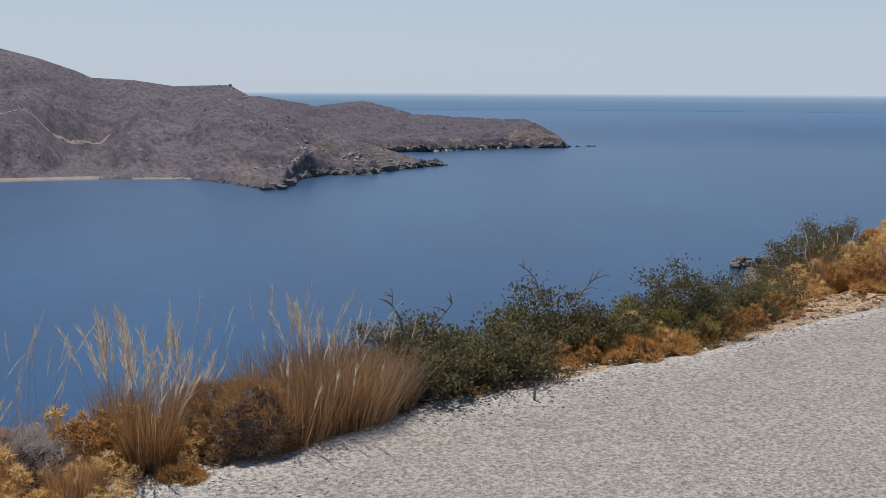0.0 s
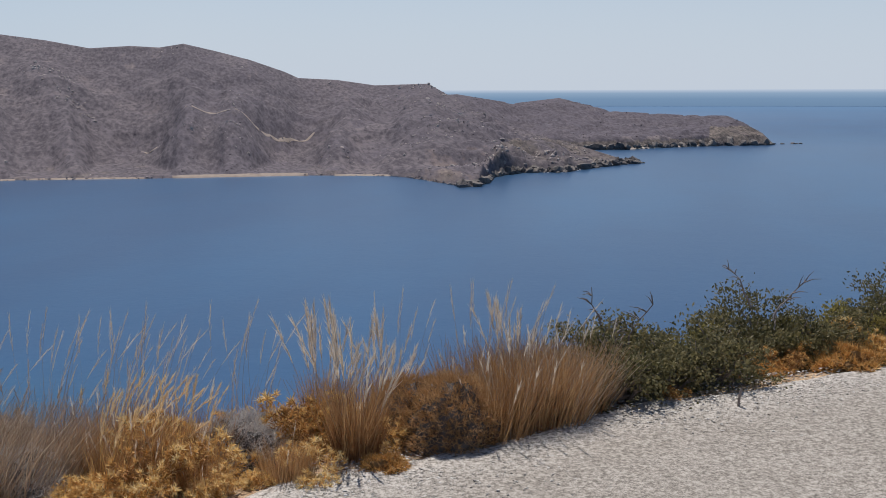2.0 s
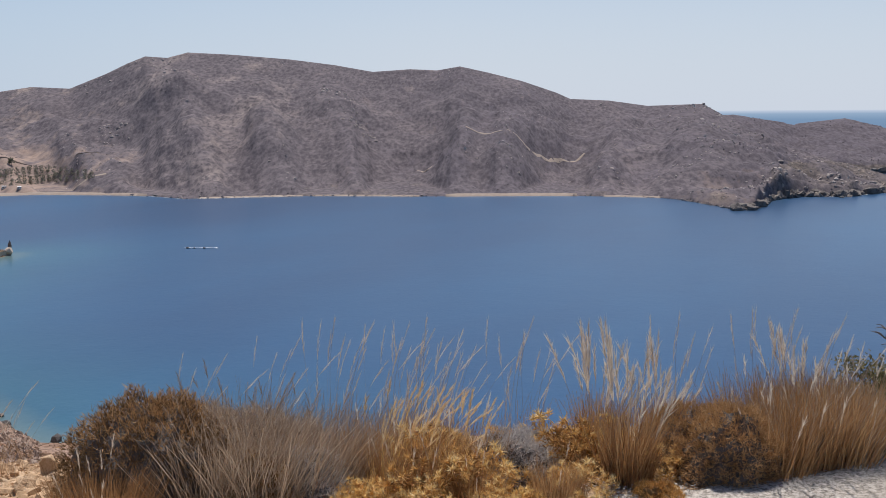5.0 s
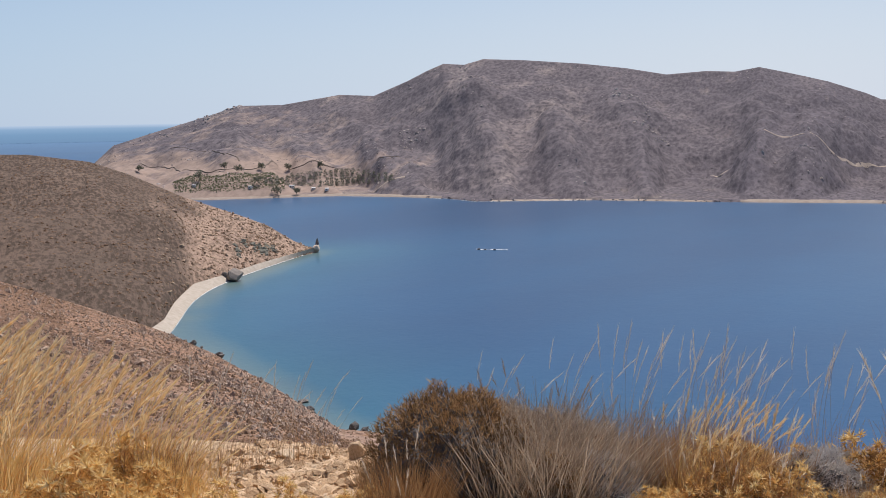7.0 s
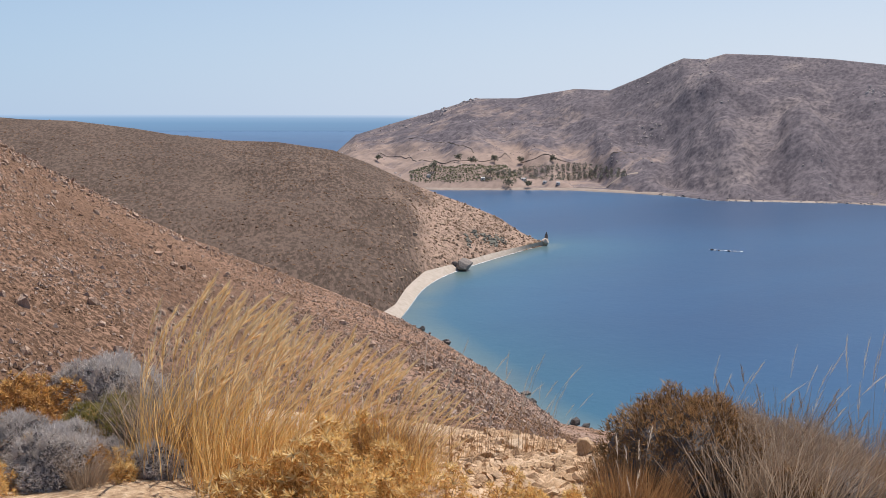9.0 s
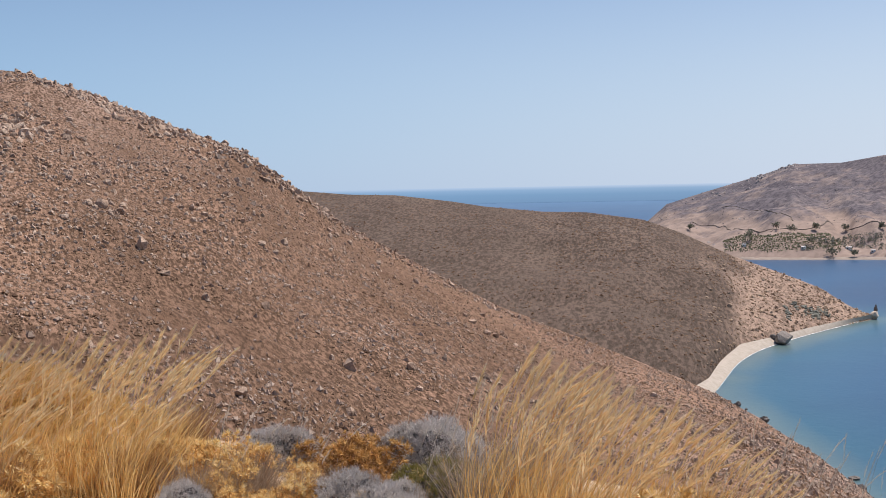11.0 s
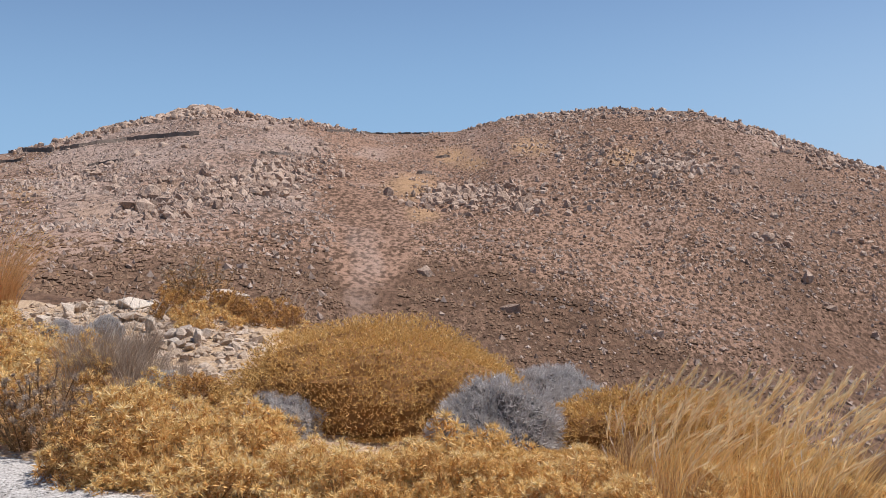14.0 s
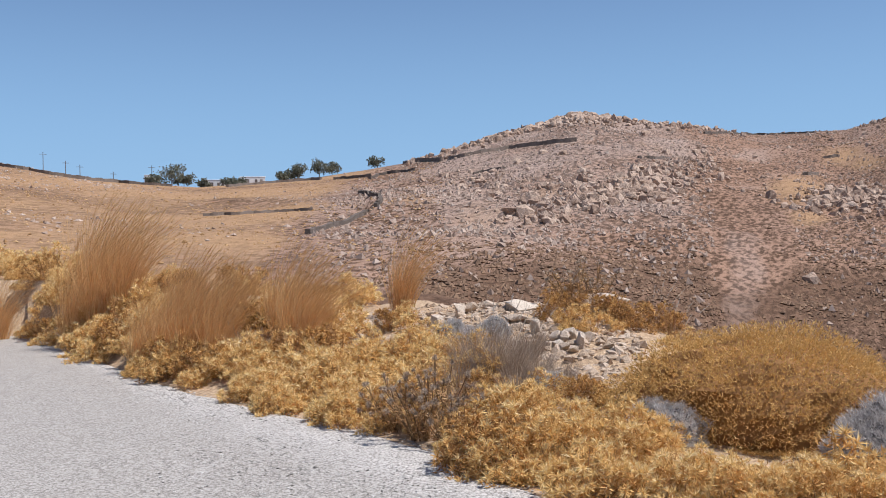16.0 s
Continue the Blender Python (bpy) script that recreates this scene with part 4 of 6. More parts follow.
# outcrops lower down: azimuth, elevation and their spreads
for a, e, da, de, n, big in [(113, 2.9, 2.3, 0.45, 330, 1.8), (115.6, 2.2, 1.5, 0.3, 120, 1.6), (118.5, 1.5, 1.3, 0.25, 80, 1.5), (121, 3.4, 2.2, 0.5, 170, 1.3), (101.8, 2.0, 2.2, 0.35, 340, 2.0), (99.5, 1.4, 1.6, 0.3, 130, 1.6), (91.4, 3.4, 1.9, 0.5, 230, 2.0), (95, 4.4, 3.6, 0.8, 420, 1.3), (93.5, 2.2, 4, 0.9, 380, 1.1), (87, 1.2, 4, 1.0, 330, 1.1),
                              (82, 0.2, 3, 0.9, 240, 1.2), (90, -1.5, 5, 1.0, 330, 0.8), (84, -2.4, 4, 1.0, 260, 0.8), (78, -1.2, 2.6, 0.8, 170, 1.1), (110.4, 4.2, 2, 0.6, 200, 1.2), (106, 3.4, 2, 0.5, 120, 0.9), (74.5, -3.5, 3, 0.8, 150, 0.9)]:
    for _ in range(n):
        aa, ee = dice.gauss(a, da * 0.8), dice.gauss(e, de * 0.8)
        r1, z1, r2, z2, r3, e3 = along(LAND, aa)
        lo, hi = 0.0, 1.0
        for _ in range(9):
            kk = (lo + hi) / 2
            p = slope_spot(aa, kk)
            lo, hi = (kk, hi) if math.degrees(math.atan2(p[2] - EYE, math.hypot(p[0], p[1]))) < ee else (lo, kk)
        spots.append((slope_spot(aa, kk, 0.02), big * (0.25 + 0.75 * dice.random() ** 2.2)))
while len(spots) < 6600:
    a, k = dice.uniform(56, 126), dice.random() ** 0.75
    p = slope_spot(a, k, 0.02)
    if dice.random() < 0.35 + 1.5 * pebbly(p[0] + 90, p[1], 0.035) + 0.25 * (k - 0.5) and not 105.5 < a < 108.8 and a < 124 + 5 * (1 - k):
        spots.append((p, 0.4 + 1.5 * dice.random() ** 3.2))
spots.sort(key=lambda q: -q[1])
GREAT, spots = spots[:280], spots[280:]
tagged(new("hillside_stones", lumps("hillside_stones", spots, M_CRAG, (0.9, 1.0, 1.12), 0.45, 0.6)), "grey-brown boulders and stones strewn over the hillside", "stones", kind="stuff")

spots = []
while len(spots) < 22000:
    a, k = dice.uniform(44, 131), dice.random() ** 1.1
    if a > 124.0 + 6.5 * (1 - k) + dice.gauss(0, 1.0):
        continue
    p = slope_spot(a, k)
    d = 0.42 + 0.9 * pebbly(p[0], p[1], 0.045) + (0.45 if k < 0.3 and 84 < a < 107 else 0.0) - (0.7 if k > 0.15 and a > 107 else 0.0)
    if dice.random() > d or (105.4 < a + 1.2 * k < 109.0 and dice.random() < 0.85):
        continue
    spots.append((p, 0.22 + 0.42 * dice.random() ** 1.8))
while len(spots) < 28000:
    a = dice.uniform(43.5, 100)
    r1, z1, r2 = along(LAND, a)[:3]
    r = r1 + 10 + (r2 - r1 - 10) * dice.random() ** 0.7
    h = heading(a) * r
    if dice.random() < 0.5 + 0.9 * pebbly(h.x, h.y, 0.06):
        spots.append(((h.x, h.y, land_height(a, r)), 0.14 + 0.3 * dice.random() ** 2))
while len(spots) < 38000:
    a, k = dice.uniform(90, 127), 0.5 * dice.random() - 0.08
    p = slope_spot(a, k)
    if math.degrees(math.atan2(p[2] - EYE, math.hypot(p[0], p[1]))) > float(np.interp(a, [90, 95, 101, 105, 106, 108.5, 110, 117, 124, 127], [-5.5, -3, -1.2, -1.1, -4, -4, -0.2, -0.5, -0.9, -2])) + dice.gauss(0, 0.5) or (106.2 < a + 0.8 * k < 108.4 and dice.random() < 0.9):
        continue
    spots.append((p, 0.22 + 0.4 * dice.random() ** 1.6))
tagged(new("hillside_scrub", lumps("hillside_scrub", spots, M_SCRUB, (1.0, 1.0, 0.75), 0.3, 0.1, True)), "low dark-brown thorny scrub dotted over the hillside", "scrub", kind="stuff")


tufts, flints = [], []
while len(tufts) < 5200:
    a, r = dice.uniform(123, 147), dice.uniform(55, 225)
    if r > along(LAND, a)[4]:
        continue
    h = heading(a) * r
    p = (h.x, h.y, land_height(a, r))
    if dice.random() < 0.45 + 1.1 * pebbly(p[0], p[1], 0.05):
        tufts.append((p, 0.12 + 0.3 * dice.random() ** 2))
    elif dice.random() < 0.35 + 1.4 * pebbly(p[0] + 50, p[1], 0.03):
        flints.append((p, 0.12 + 0.5 * dice.random() ** 3))
tagged(new("field_tufts", lumps("field_tufts", tufts, M_TAWNY, (1.0, 1.0, 0.7), 0.35, 0.1, True)), "small dry grass tufts over the tan field", "grass", kind="stuff")
tagged(new("field_stones", lumps("field_stones", flints, M_SHARD, (1.0, 1.0, 0.7), 0.4, 0.6, True)), "scattered stones on the tan field", "stones", kind="stuff")


def hill_spot(h, a, k, sink=0.0):
    rs, = along(h[0], a)
    e, rc = along(h[1], a)
    r = rs + (max(rc, rs + 3) - rs) * k
    d = heading(a) * r
    return (d.x, d.y, hill_height(*h[:2], a, r, *h[2:]) + sink)


spots = []
while len(spots) < 5200:
    p = hill_spot(MID, dice.uniform(49, 77), dice.random())
    if dice.random() < 0.55 + 0.9 * pebbly(p[0], p[1], 0.03):
        spots.append((p, 0.45 + 0.8 * dice.random() ** 2))
tagged(new("mid_hill_scrub", lumps("mid_hill_scrub", spots, M_SCRUB, (1.0, 1.0, 0.6), 0.3, 0.1, True)), "dark thorny scrub on the hill above the beach", "scrub", kind="stuff")
spots = [(hill_spot(MID, 47.2 + 8 * dice.random() ** 1.2, dice.random() ** 1.3, -0.1), 0.35 + 1.3 * dice.random() ** 3) for _ in range(1500)]
tagged(new("mid_hill_stones", lumps("mid_hill_stones", spots, M_ROCK, (0.9, 0.9, 0.9), 0.32)), "tan stones on the eroded slope above the beach", "stones", kind="stuff")

spots = []
for a, k in ((50.3, 0.42), (50.0, 0.38), (49.75, 0.34), (49.6, 0.45), (49.3, 0.4), (50.8, 0.5), (51.2, 0.36)):
    spots += [(hill_spot(MID, a - 0.012 * i + dice.gauss(0, 0.05), k - 0.012 * i + dice.gauss(0, 0.008)), 0.8 + 1.0 * dice.random()) for i in range(16)]
tagged(new("gully_shrubs", lumps("gully_shrubs", spots, M_GROVE, (1.0, 1.0, 0.7), 0.3, 0.1)), "olive-green shrubs in rows on the eroded slope", "shrubs", kind="stuff")
spots = []
while len(spots) < 6000:
    a = dice.uniform(0.5, 58)
    p = hill_spot(FAR, a, dice.random())
    if dice.random() < 0.5 + 0.9 * pebbly(p[0], p[1], 0.012) and not (39 < a < 57 and p[2] < SEA + 16):
        spots.append((p, 0.6 + 0.9 * dice.random() ** 2))
for _ in range(900):
    spots.append((hill_spot(BACK, dice.uniform(-6, 9), dice.random()), 0.8 + 1.4 * dice.random() ** 2))
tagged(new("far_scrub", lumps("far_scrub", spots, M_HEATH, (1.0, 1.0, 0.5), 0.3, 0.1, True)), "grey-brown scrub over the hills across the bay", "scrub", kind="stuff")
spots = []
while len(spots) < 1300:
    a, k = dice.uniform(0.5, 58), dice.random() ** 0.8
    p = hill_spot(FAR, a, k, -0.2)
    if dice.random() < 0.2 + 1.3 * pebbly(p[0] + 300, p[1], 0.014) - 0.05 * dales(a, k):
        spots.append((p, 0.8 + 1.9 * dice.random() ** 2.6))
for a, k, da, dk, n in ((51.5, 0.97, 1.2, 0.04, 90), (53, 0.93, 1.2, 0.05, 60), (55, 0.9, 1.0, 0.06, 40), (29, 0.5, 0.8, 0.05, 60), (39.0, 0.9, 0.5, 0.08, 70), (41.8, 0.55, 0.6, 0.04, 60), (30.5, 0.72, 0.8, 0.05, 60), (11.2, 0.97, 1, 0.03, 50), (10, 0.75, 1.4, 0.06, 90), (8.3, 0.12, 1.6, 0.08, 130), (5, 0.2, 2.5, 0.1, 130)):
    for _ in range(n):
        spots.append((hill_spot(FAR, dice.gauss(a, da * 0.6), min(1, max(0.02, dice.gauss(k, dk * 0.6))), -0.3), 1.0 + 2.6 * dice.random() ** 2))
tagged(new("far_stones", lumps("far_stones", spots, M_FARROCK, (0.9, 0.9, 0.8), 0.3)), "pale outcrops on the hills across the bay", "stones", kind="stuff")
spots, pale = [], []
for _ in range(900):
    a = dice.choice((dice.uniform(0.1, 9), dice.uniform(0.1, 12), dice.uniform(9, 41)))
    rs, = along(FAR_SHORE, a)
    d = heading(a) * (rs + dice.uniform(-3, 10 if a < 9 else 3))
    if a < 9.5:
        spots.append(((d.x, d.y, SEA + dice.uniform(-0.5, 1.5)), 1.5 + 5.5 * dice.random() ** 2))
    elif not 18 < a < 24.3:
        pale.append(((d.x, d.y, SEA + dice.uniform(-0.3, 0.8)), 0.6 + 1.2 * dice.random() ** 2))
for _ in range(260):
    a = dice.uniform(-6.6, 3)
    rs, = along(BACK_SHORE, a)
    d = heading(a) * (rs + dice.uniform(-2, 9))
    spots.append(((d.x, d.y, SEA + dice.uniform(-0.5, 2.5)), 2 + 7 * dice.random() ** 2))
for _ in range(50):
    a = dice.uniform(-17.8, -15.4)
    d = heading(a) * dice.uniform(286, 300)
    spots.append(((d.x, d.y, SEA + dice.uniform(-0.8, 0.8)), 1.5 + 2.5 * dice.random()))
for _ in range(22):
    a = dice.uniform(44, 54)
    r1, z1, r2, z2, r3, e3 = along(LAND, a)
    d = heading(a) * (r3 + dice.uniform(0, 4))
    spots.append(((d.x, d.y, SEA + dice.uniform(-0.4, 0.8)), 0.6 + 1.3 * dice.random() ** 2))
tagged(new("shore_stones", lumps("shore_stones", pale, M_FARROCK, (1.0, 1.0, 0.6), 0.4, 0.6)), "pale low rocks along the far waterline", "rocks", kind="stuff")
tagged(new("shore_rocks", lumps("shore_rocks", spots, M_COAST, (1.0, 1.0, 0.7), 0.4, 0.8)), "dark jagged rocks along the waterline", "rocks", kind="stuff")


# single rocks in and beside the water
def boulder(name, label, a, r, z, size, material, tall=1.0, seed=0, group="", points=22):
    bm = bmesh.new()
    g = random.Random(seed)
    for _ in range(points):
        d = Vector((g.gauss(0, 1), g.gauss(0, 1), g.gauss(0, 1))).normalized()
        bm.verts.new((d.x * g.uniform(0.75, 1.05), d.y * g.uniform(0.7, 1.0), d.z * tall * g.uniform(0.8, 1.0)))
    res = bmesh.ops.convex_hull(bm, input=bm.verts)
    bmesh.ops.delete(bm, geom=[v for v in res["geom_interior"] if isinstance(v, bmesh.types.BMVert)], context="VERTS")
    bmesh.ops.bevel(bm, geom=bm.edges[:], offset=0.02, segments=1, affect="EDGES")
    me = bpy.data.meshes.new(name)
    bm.to_mesh(me)
    bm.free()
    me.materials.append(material)
    ob = new(name, me)
    h = heading(a) * r
    ob.matrix_basis = pose(h.x, h.y, z, 0, 0, g.uniform(0, 360)) @ Matrix.Scale(size / 2, 4)
    return tagged(ob, label, "rock", group)


boulder("beach_boulder", "dark boulder lying at the waterline of the beach", 51.3, 311, SEA + 1.6, 7.5, M_COAST, 0.6, 2)
boulder("beach_boulder", "dark boulder beside the beach", 51.8, 312, SEA + 1.2, 4.0, M_COAST, 0.7, 3)
boulder("sea_stack", "pale pointed rock stack off the beach point", 46.95, 372, SEA + 1.2, 3.2, M_PALE, 1.1, 4)
boulder("sea_stack", "dark pointed rock stack off the beach point", 46.9, 374, SEA + 2.6, 1.5, M_COAST, 3.0, 5)
boulder("sea_rock", "low flat rock at the foot of the slope", 47.9, 171, SEA + 0.2, 2.2, M_COAST, 0.35, 6)
for i, (a, r, w) in enumerate(((38.25, 370, 1.4), (37.9, 369, 0.9), (37.4, 368, 1.2), (-7.1, 935, 5), (-7.6, 940, 6), (-7.75, 941, 4), (-7.95, 943, 4), (-0.1, 676, 4), (0.4, 671, 5), (4.3, 590, 3))):
    boulder("sea_rock", "dark rock breaking the surface of the sea", a, r, SEA + 0.15, w, M_COAST, 0.55, 20 + i, "rocks in the bay")
for i, (a, k, w) in enumerate(((86.5, 0.38, 2.6), (85.6, 0.38, 1.6), (87.1, 0.37, 1.4), (91.3, 0.58, 2.6), (90.8, 0.58, 2.2), (91.9, 0.585, 2.0), (98.6, 0.93, 2.8), (98.0, 0.94, 2.4), (102, 0.40, 2.8), (101.2, 0.41, 2.4), (102.8, 0.40, 2.4), (103.4, 0.39, 2.2),
                               (112, 0.42, 2.6), (113, 0.41, 2.2), (111.4, 0.43, 2.2), (116.2, 0.98, 4.0), (117.0, 0.98, 4.2), (115.4, 0.985, 3.4), (114.6, 0.98, 3.0), (117.9, 0.97, 3.4), (118.4, 0.30, 2.4), (77.3, 0.5, 2.0), (79.2, 0.985, 2.0), (73.9, 0.8, 1.8), (88, 0.45, 1.3), (92.5, 0.36, 1.3))):
    p = slope_spot(a, k, 0.2)
    boulder("boulder", "weathered grey-brown boulder on the hillside", a, math.hypot(p[0], p[1]), p[2], w, M_CRAG, 0.9, 50 + i, "hillside boulders")


KINDS = []
for i in range(9):
    KINDS.append(boulder("boulder", "weathered grey-brown boulder on the hillside", 92 + i, 200, slope_spot(92 + i, 0.5)[2] - 0.1, 1.4, M_CRAG, dice.uniform(0.7, 1.15), 400 + i, "hillside boulders", 16))
for p, w in GREAT:
    ob = copy_thing(dice.choice(KINDS), pose(0, 0, 0))
    ob.matrix_basis = pose(p[0], p[1], p[2] + 0.12 * w, dice.gauss(0, 14), dice.gauss(0, 14), dice.uniform(0, 360)) @ Matrix.Scale(w / 2, 4)


def on_slope(a, el, lo=None):
    """Distance at which the sight line of elevation el meets our side's slope."""
    r1, z1, r2, z2, r3, e3 = along(LAND, a)
    r = lo or r2 * 0.7
    while r < r3 and land_height(a, r) < EYE + r * math.tan(radians(el)):
        r += 0.7
    return min(r, r3)


def on_hill(h, a, el):
    rs, = along(h[0], a)
    e, rc = along(h[1], a)
    r = rs
    while r < rc and hill_height(*h[:2], a, r, *h[2:]) < EYE + r * math.tan(radians(el)):
        r += 2.0
    return r


def drystone(label, pts, find, height_at, high=1.1, wide=0.7, material=None, name="stone_wall", category="wall", step=1.2, even=0, cuts=4):
    """A ragged wall or track laid over the ground through (azimuth, elevation) points."""
    line = []
    for (a, e), (b, f) in zip(pts, pts[1:]):
        ends = [heading(a + (b - a) * i / cuts) * find(a + (b - a) * i / cuts, e + (f - e) * i / cuts) for i in range(cuts + 1)]
        for p, q in zip(ends, ends[1:]):
            n = max(2, int((q - p).length / step))
            line += [p.lerp(q, i / n) for i in range(n)]
    az = [math.degrees(math.atan2(-p.x, p.y)) for p in line]
    far = [p.length for p in line]
    line = [heading(a) * (sum(far[max(0, i - even):i + even + 1]) / len(far[max(0, i - even):i + even + 1])) for i, a in enumerate(az)]
    vs, fs = [], []
    for i, p in enumerate(line):
        q = line[min(i + 1, len(line) - 1)] - line[max(i - 1, 0)]
        s = Vector((-q.y, q.x, 0)).normalized() * wide / 2 * dice.uniform(0.8, 1.2)
        a, r = math.degrees(math.atan2(-p.x, p.y)), math.hypot(p.x, p.y)
        z = height_at(a, r)
        top = z + high * dice.uniform(0.75, 1.15)
        for w, zz in ((-1, z - 0.6), (-0.8, top), (0.8, top), (1, z - 0.6)):
            x, y = p.x + s.x * w, p.y + s.y * w
            if category == "track":
                zz = height_at(math.degrees(math.atan2(-x, y)), math.hypot(x, y)) + (high if abs(w) < 1 else -0.6)
            vs.append((x, y, zz))
        if i:
            fs += [((i - 1) * 4 + j, (i - 1) * 4 + j + 1, i * 4 + j + 1, i * 4 + j) for j in range(3)]
    fs += [(0, 1, 2, 3), tuple(len(vs) - 4 + j for j in (3, 2, 1, 0))]
    return tagged(new(name, mesh(name, vs, fs, material or M_CRAG)), label, category)


DRY = "low dry-stone wall of grey rocks crossing the slope"
for high, pts in ((0.75, [(125.2, 4.62), (123.1, 4.61)]), (0.6, [(122.8, 4.66), (121.1, 5.0), (118.1, 5.32), (115.7, 5.45)]), (0.5, [(128.96, 3.72), (127.46, 3.82), (125.65, 4.02), (124.5, 4.15)]), (0.45, [(126.75, 2.2), (126.45, 2.5), (126.55, 2.75), (127.1, 2.9), (127.6, 3.0)]), (0.4, [(130.36, 0.86), (128.3, 1.39), (126.9, 2.1)]),
                 (0.3, [(135.76, 1.9), (134.3, 1.94), (132.85, 2.01), (131.4, 2.06), (129.89, 2.14)]), (0.45, [(109.4, 5.62), (108.44, 5.6), (106.2, 5.42), (103.75, 5.42)]), (0.5, [(145.5, 4.45), (144.2, 4.25), (142.95, 4.0), (141.6, 3.8), (139.4, 3.6), (137, 3.42)]),
                 (0.5, [(134.5, 3.4), (132, 3.6), (129.5, 3.75)]), (0.5, [(103.6, 4.1), (102.8, 4.15)]), (0.5, [(104.6, 3.3), (103.8, 3.35)]), (0.3, [(121.5, 3.9), (119.6, 4.2)]), (0.3, [(112.8, 4.5), (111.2, 4.4)])):
    drystone(DRY, pts, on_slope, land_height, high, 0.5, M_WALL, step=0.8)
far_h = lambda a, r: hill_height(*FAR[:2], a, r, *FAR[2:])
for pts in ([(54.3, -1.3), (52.5, -1.33), (50.9, -1.86), (50.8, -2.14)], [(55.8, -1.92), (54.5, -2.3), (52.8, -2.5), (49.8, -2.43), (45.6, -2.4)], [(54.0, -2.88), (51.6, -2.52)], [(43.6, -2.0), (42.2, -1.95)]):
    drystone("dark dry-stone field wall on the far hillside", pts, lambda a, e: on_hill(FAR, a, e), far_h, 0.4, 0.8, M_WALL, step=2.5, even=6)
for pts in ([(26.1, -2.95), (23.8, -2.72), (20.94, -2.47), (18.9, -2.3), (17.1, -1.74)], [(45.3, -3.95), (43.8, -3.72), (42.6, -3.46), (41.7, -3.02)]):
    steady = [on_hill(FAR, *pts[0])]
    for a, e in pts[1:]:
        steady.append(min(steady[-1] + 45, max(steady[-1] - 12, on_hill(FAR, a, e))))
    drystone("pale dirt track climbing the far hillside", pts, lambda a, e: float(np.interp(-a, [-p[0] for p in pts], steady)), far_h, 0.15, 3.0, M_STRAND, "dirt_track", "track", 4.0, 8, 1)


def shingle(name, label, azs, outer, inner, z0, z1, material):
    vs, fs = [], []
    for i, a in enumerate(azs):
        o, n = outer(a), inner(a)
        for k in (0, 0.15, 0.4, 0.7, 1.0):
            h = heading(a) * (o + (n - o) * k)
            vs.append((h.x, h.y, z0 + (z1 - z0) * k ** 0.7 + (0.12 * pebbly(h.x, h.y, 0.3) if k else 0)))
        if i:
            fs += [((i - 1) * 5 + j, (i - 1) * 5 + j + 1, i * 5 + j + 1, i * 5 + j) for j in range(4)]
    return tagged(new(name, mesh(name, vs, fs, material, True)), label, "beach", kind="structure")


def water_line(a):
    """The curving edge of the water along the shingle beach."""
    bends = [46.9, 48.7, 49.8, 51.3, 52.8, 54, 54.5, 55.6, 58.5]
    return float(np.mean(np.interp(np.array([a - 0.5, a - 0.25, a, a + 0.25, a + 0.5]), bends, [375, 348.5, 333.5, 313.5, 292, 263, 233, 226, 236])))


shingle("beach", "pale shingle beach curving below the hill", np.linspace(46.9, 56.0, 100), water_line, lambda a: along(MID_SHORE, a)[0] + 0.5, SEA - 0.15, SEA + 1.6, M_SAND)
for a0, a1, w in ((17.6, 24.6, 5), (26.0, 31.7, 2.0), (13.2, 16.2, 1.6), (32.2, 37.6, 1.6), (40.2, 53.5, 5)):
    shingle("beach", "thin tan strip of sand under the far hill", np.linspace(a0, a1, 60), lambda a: along(FAR_SHORE, a)[0] - 2.0, lambda a, w=w, a0=a0, a1=a1: along(FAR_SHORE, a)[0] + w * (0.75 + 0.5 * noise.noise((a * 2.1, 0, 0))) * min(1.0, (a - a0) / 0.8 + 0.02, (a1 - a) / 0.8 + 0.02), SEA - 0.1, SEA + (1.3 if w > 4 else 0.7), M_STRAND)
shingle("beach", "sandy cove behind the cape", np.linspace(-3.4, 0.6, 30), lambda a: along(BACK_SHORE, a)[0] - 2, lambda a: along(BACK_SHORE, a)[0] + 7, SEA, SEA + 2.6, M_SAND)


def surf(azs, line, wide):
    vs, fs = [], []
    for i, a in enumerate(azs):
        r = line(a)
        w = max(0.02, wide * (0.55 + 0.8 * noise.noise((a * 5.0, 4.0, 0))))
        for k in (-w, 0.3 * w):
            h = heading(a) * (r + k)
            vs.append((h.x, h.y, SEA + 0.10))
        if i:
            fs.append((2 * i - 2, 2 * i - 1, 2 * i + 1, 2 * i))
    tagged(new("surf", mesh("surf", vs, fs, M_FOAM)), "thin white line of surf at the water's edge", "surf", kind="structure")


surf(np.linspace(47.2, 54.6, 260), water_line, 1.1)
surf(np.linspace(7.9, 9.3, 60), lambda a: along(FAR_SHORE, a)[0] - 2.5, 3.5)
surf(np.linspace(36.7, 38.4, 60), lambda a: 369.5 + (a - 37.5) * 1.5, 1.1)
surf(np.linspace(2, 5, 60), lambda a: along(FAR_SHORE, a)[0] - 3, 1.5)
surf(np.linspace(33, 41, 160), lambda a: along(FAR_SHORE, a)[0] - 2.5, 0.9)


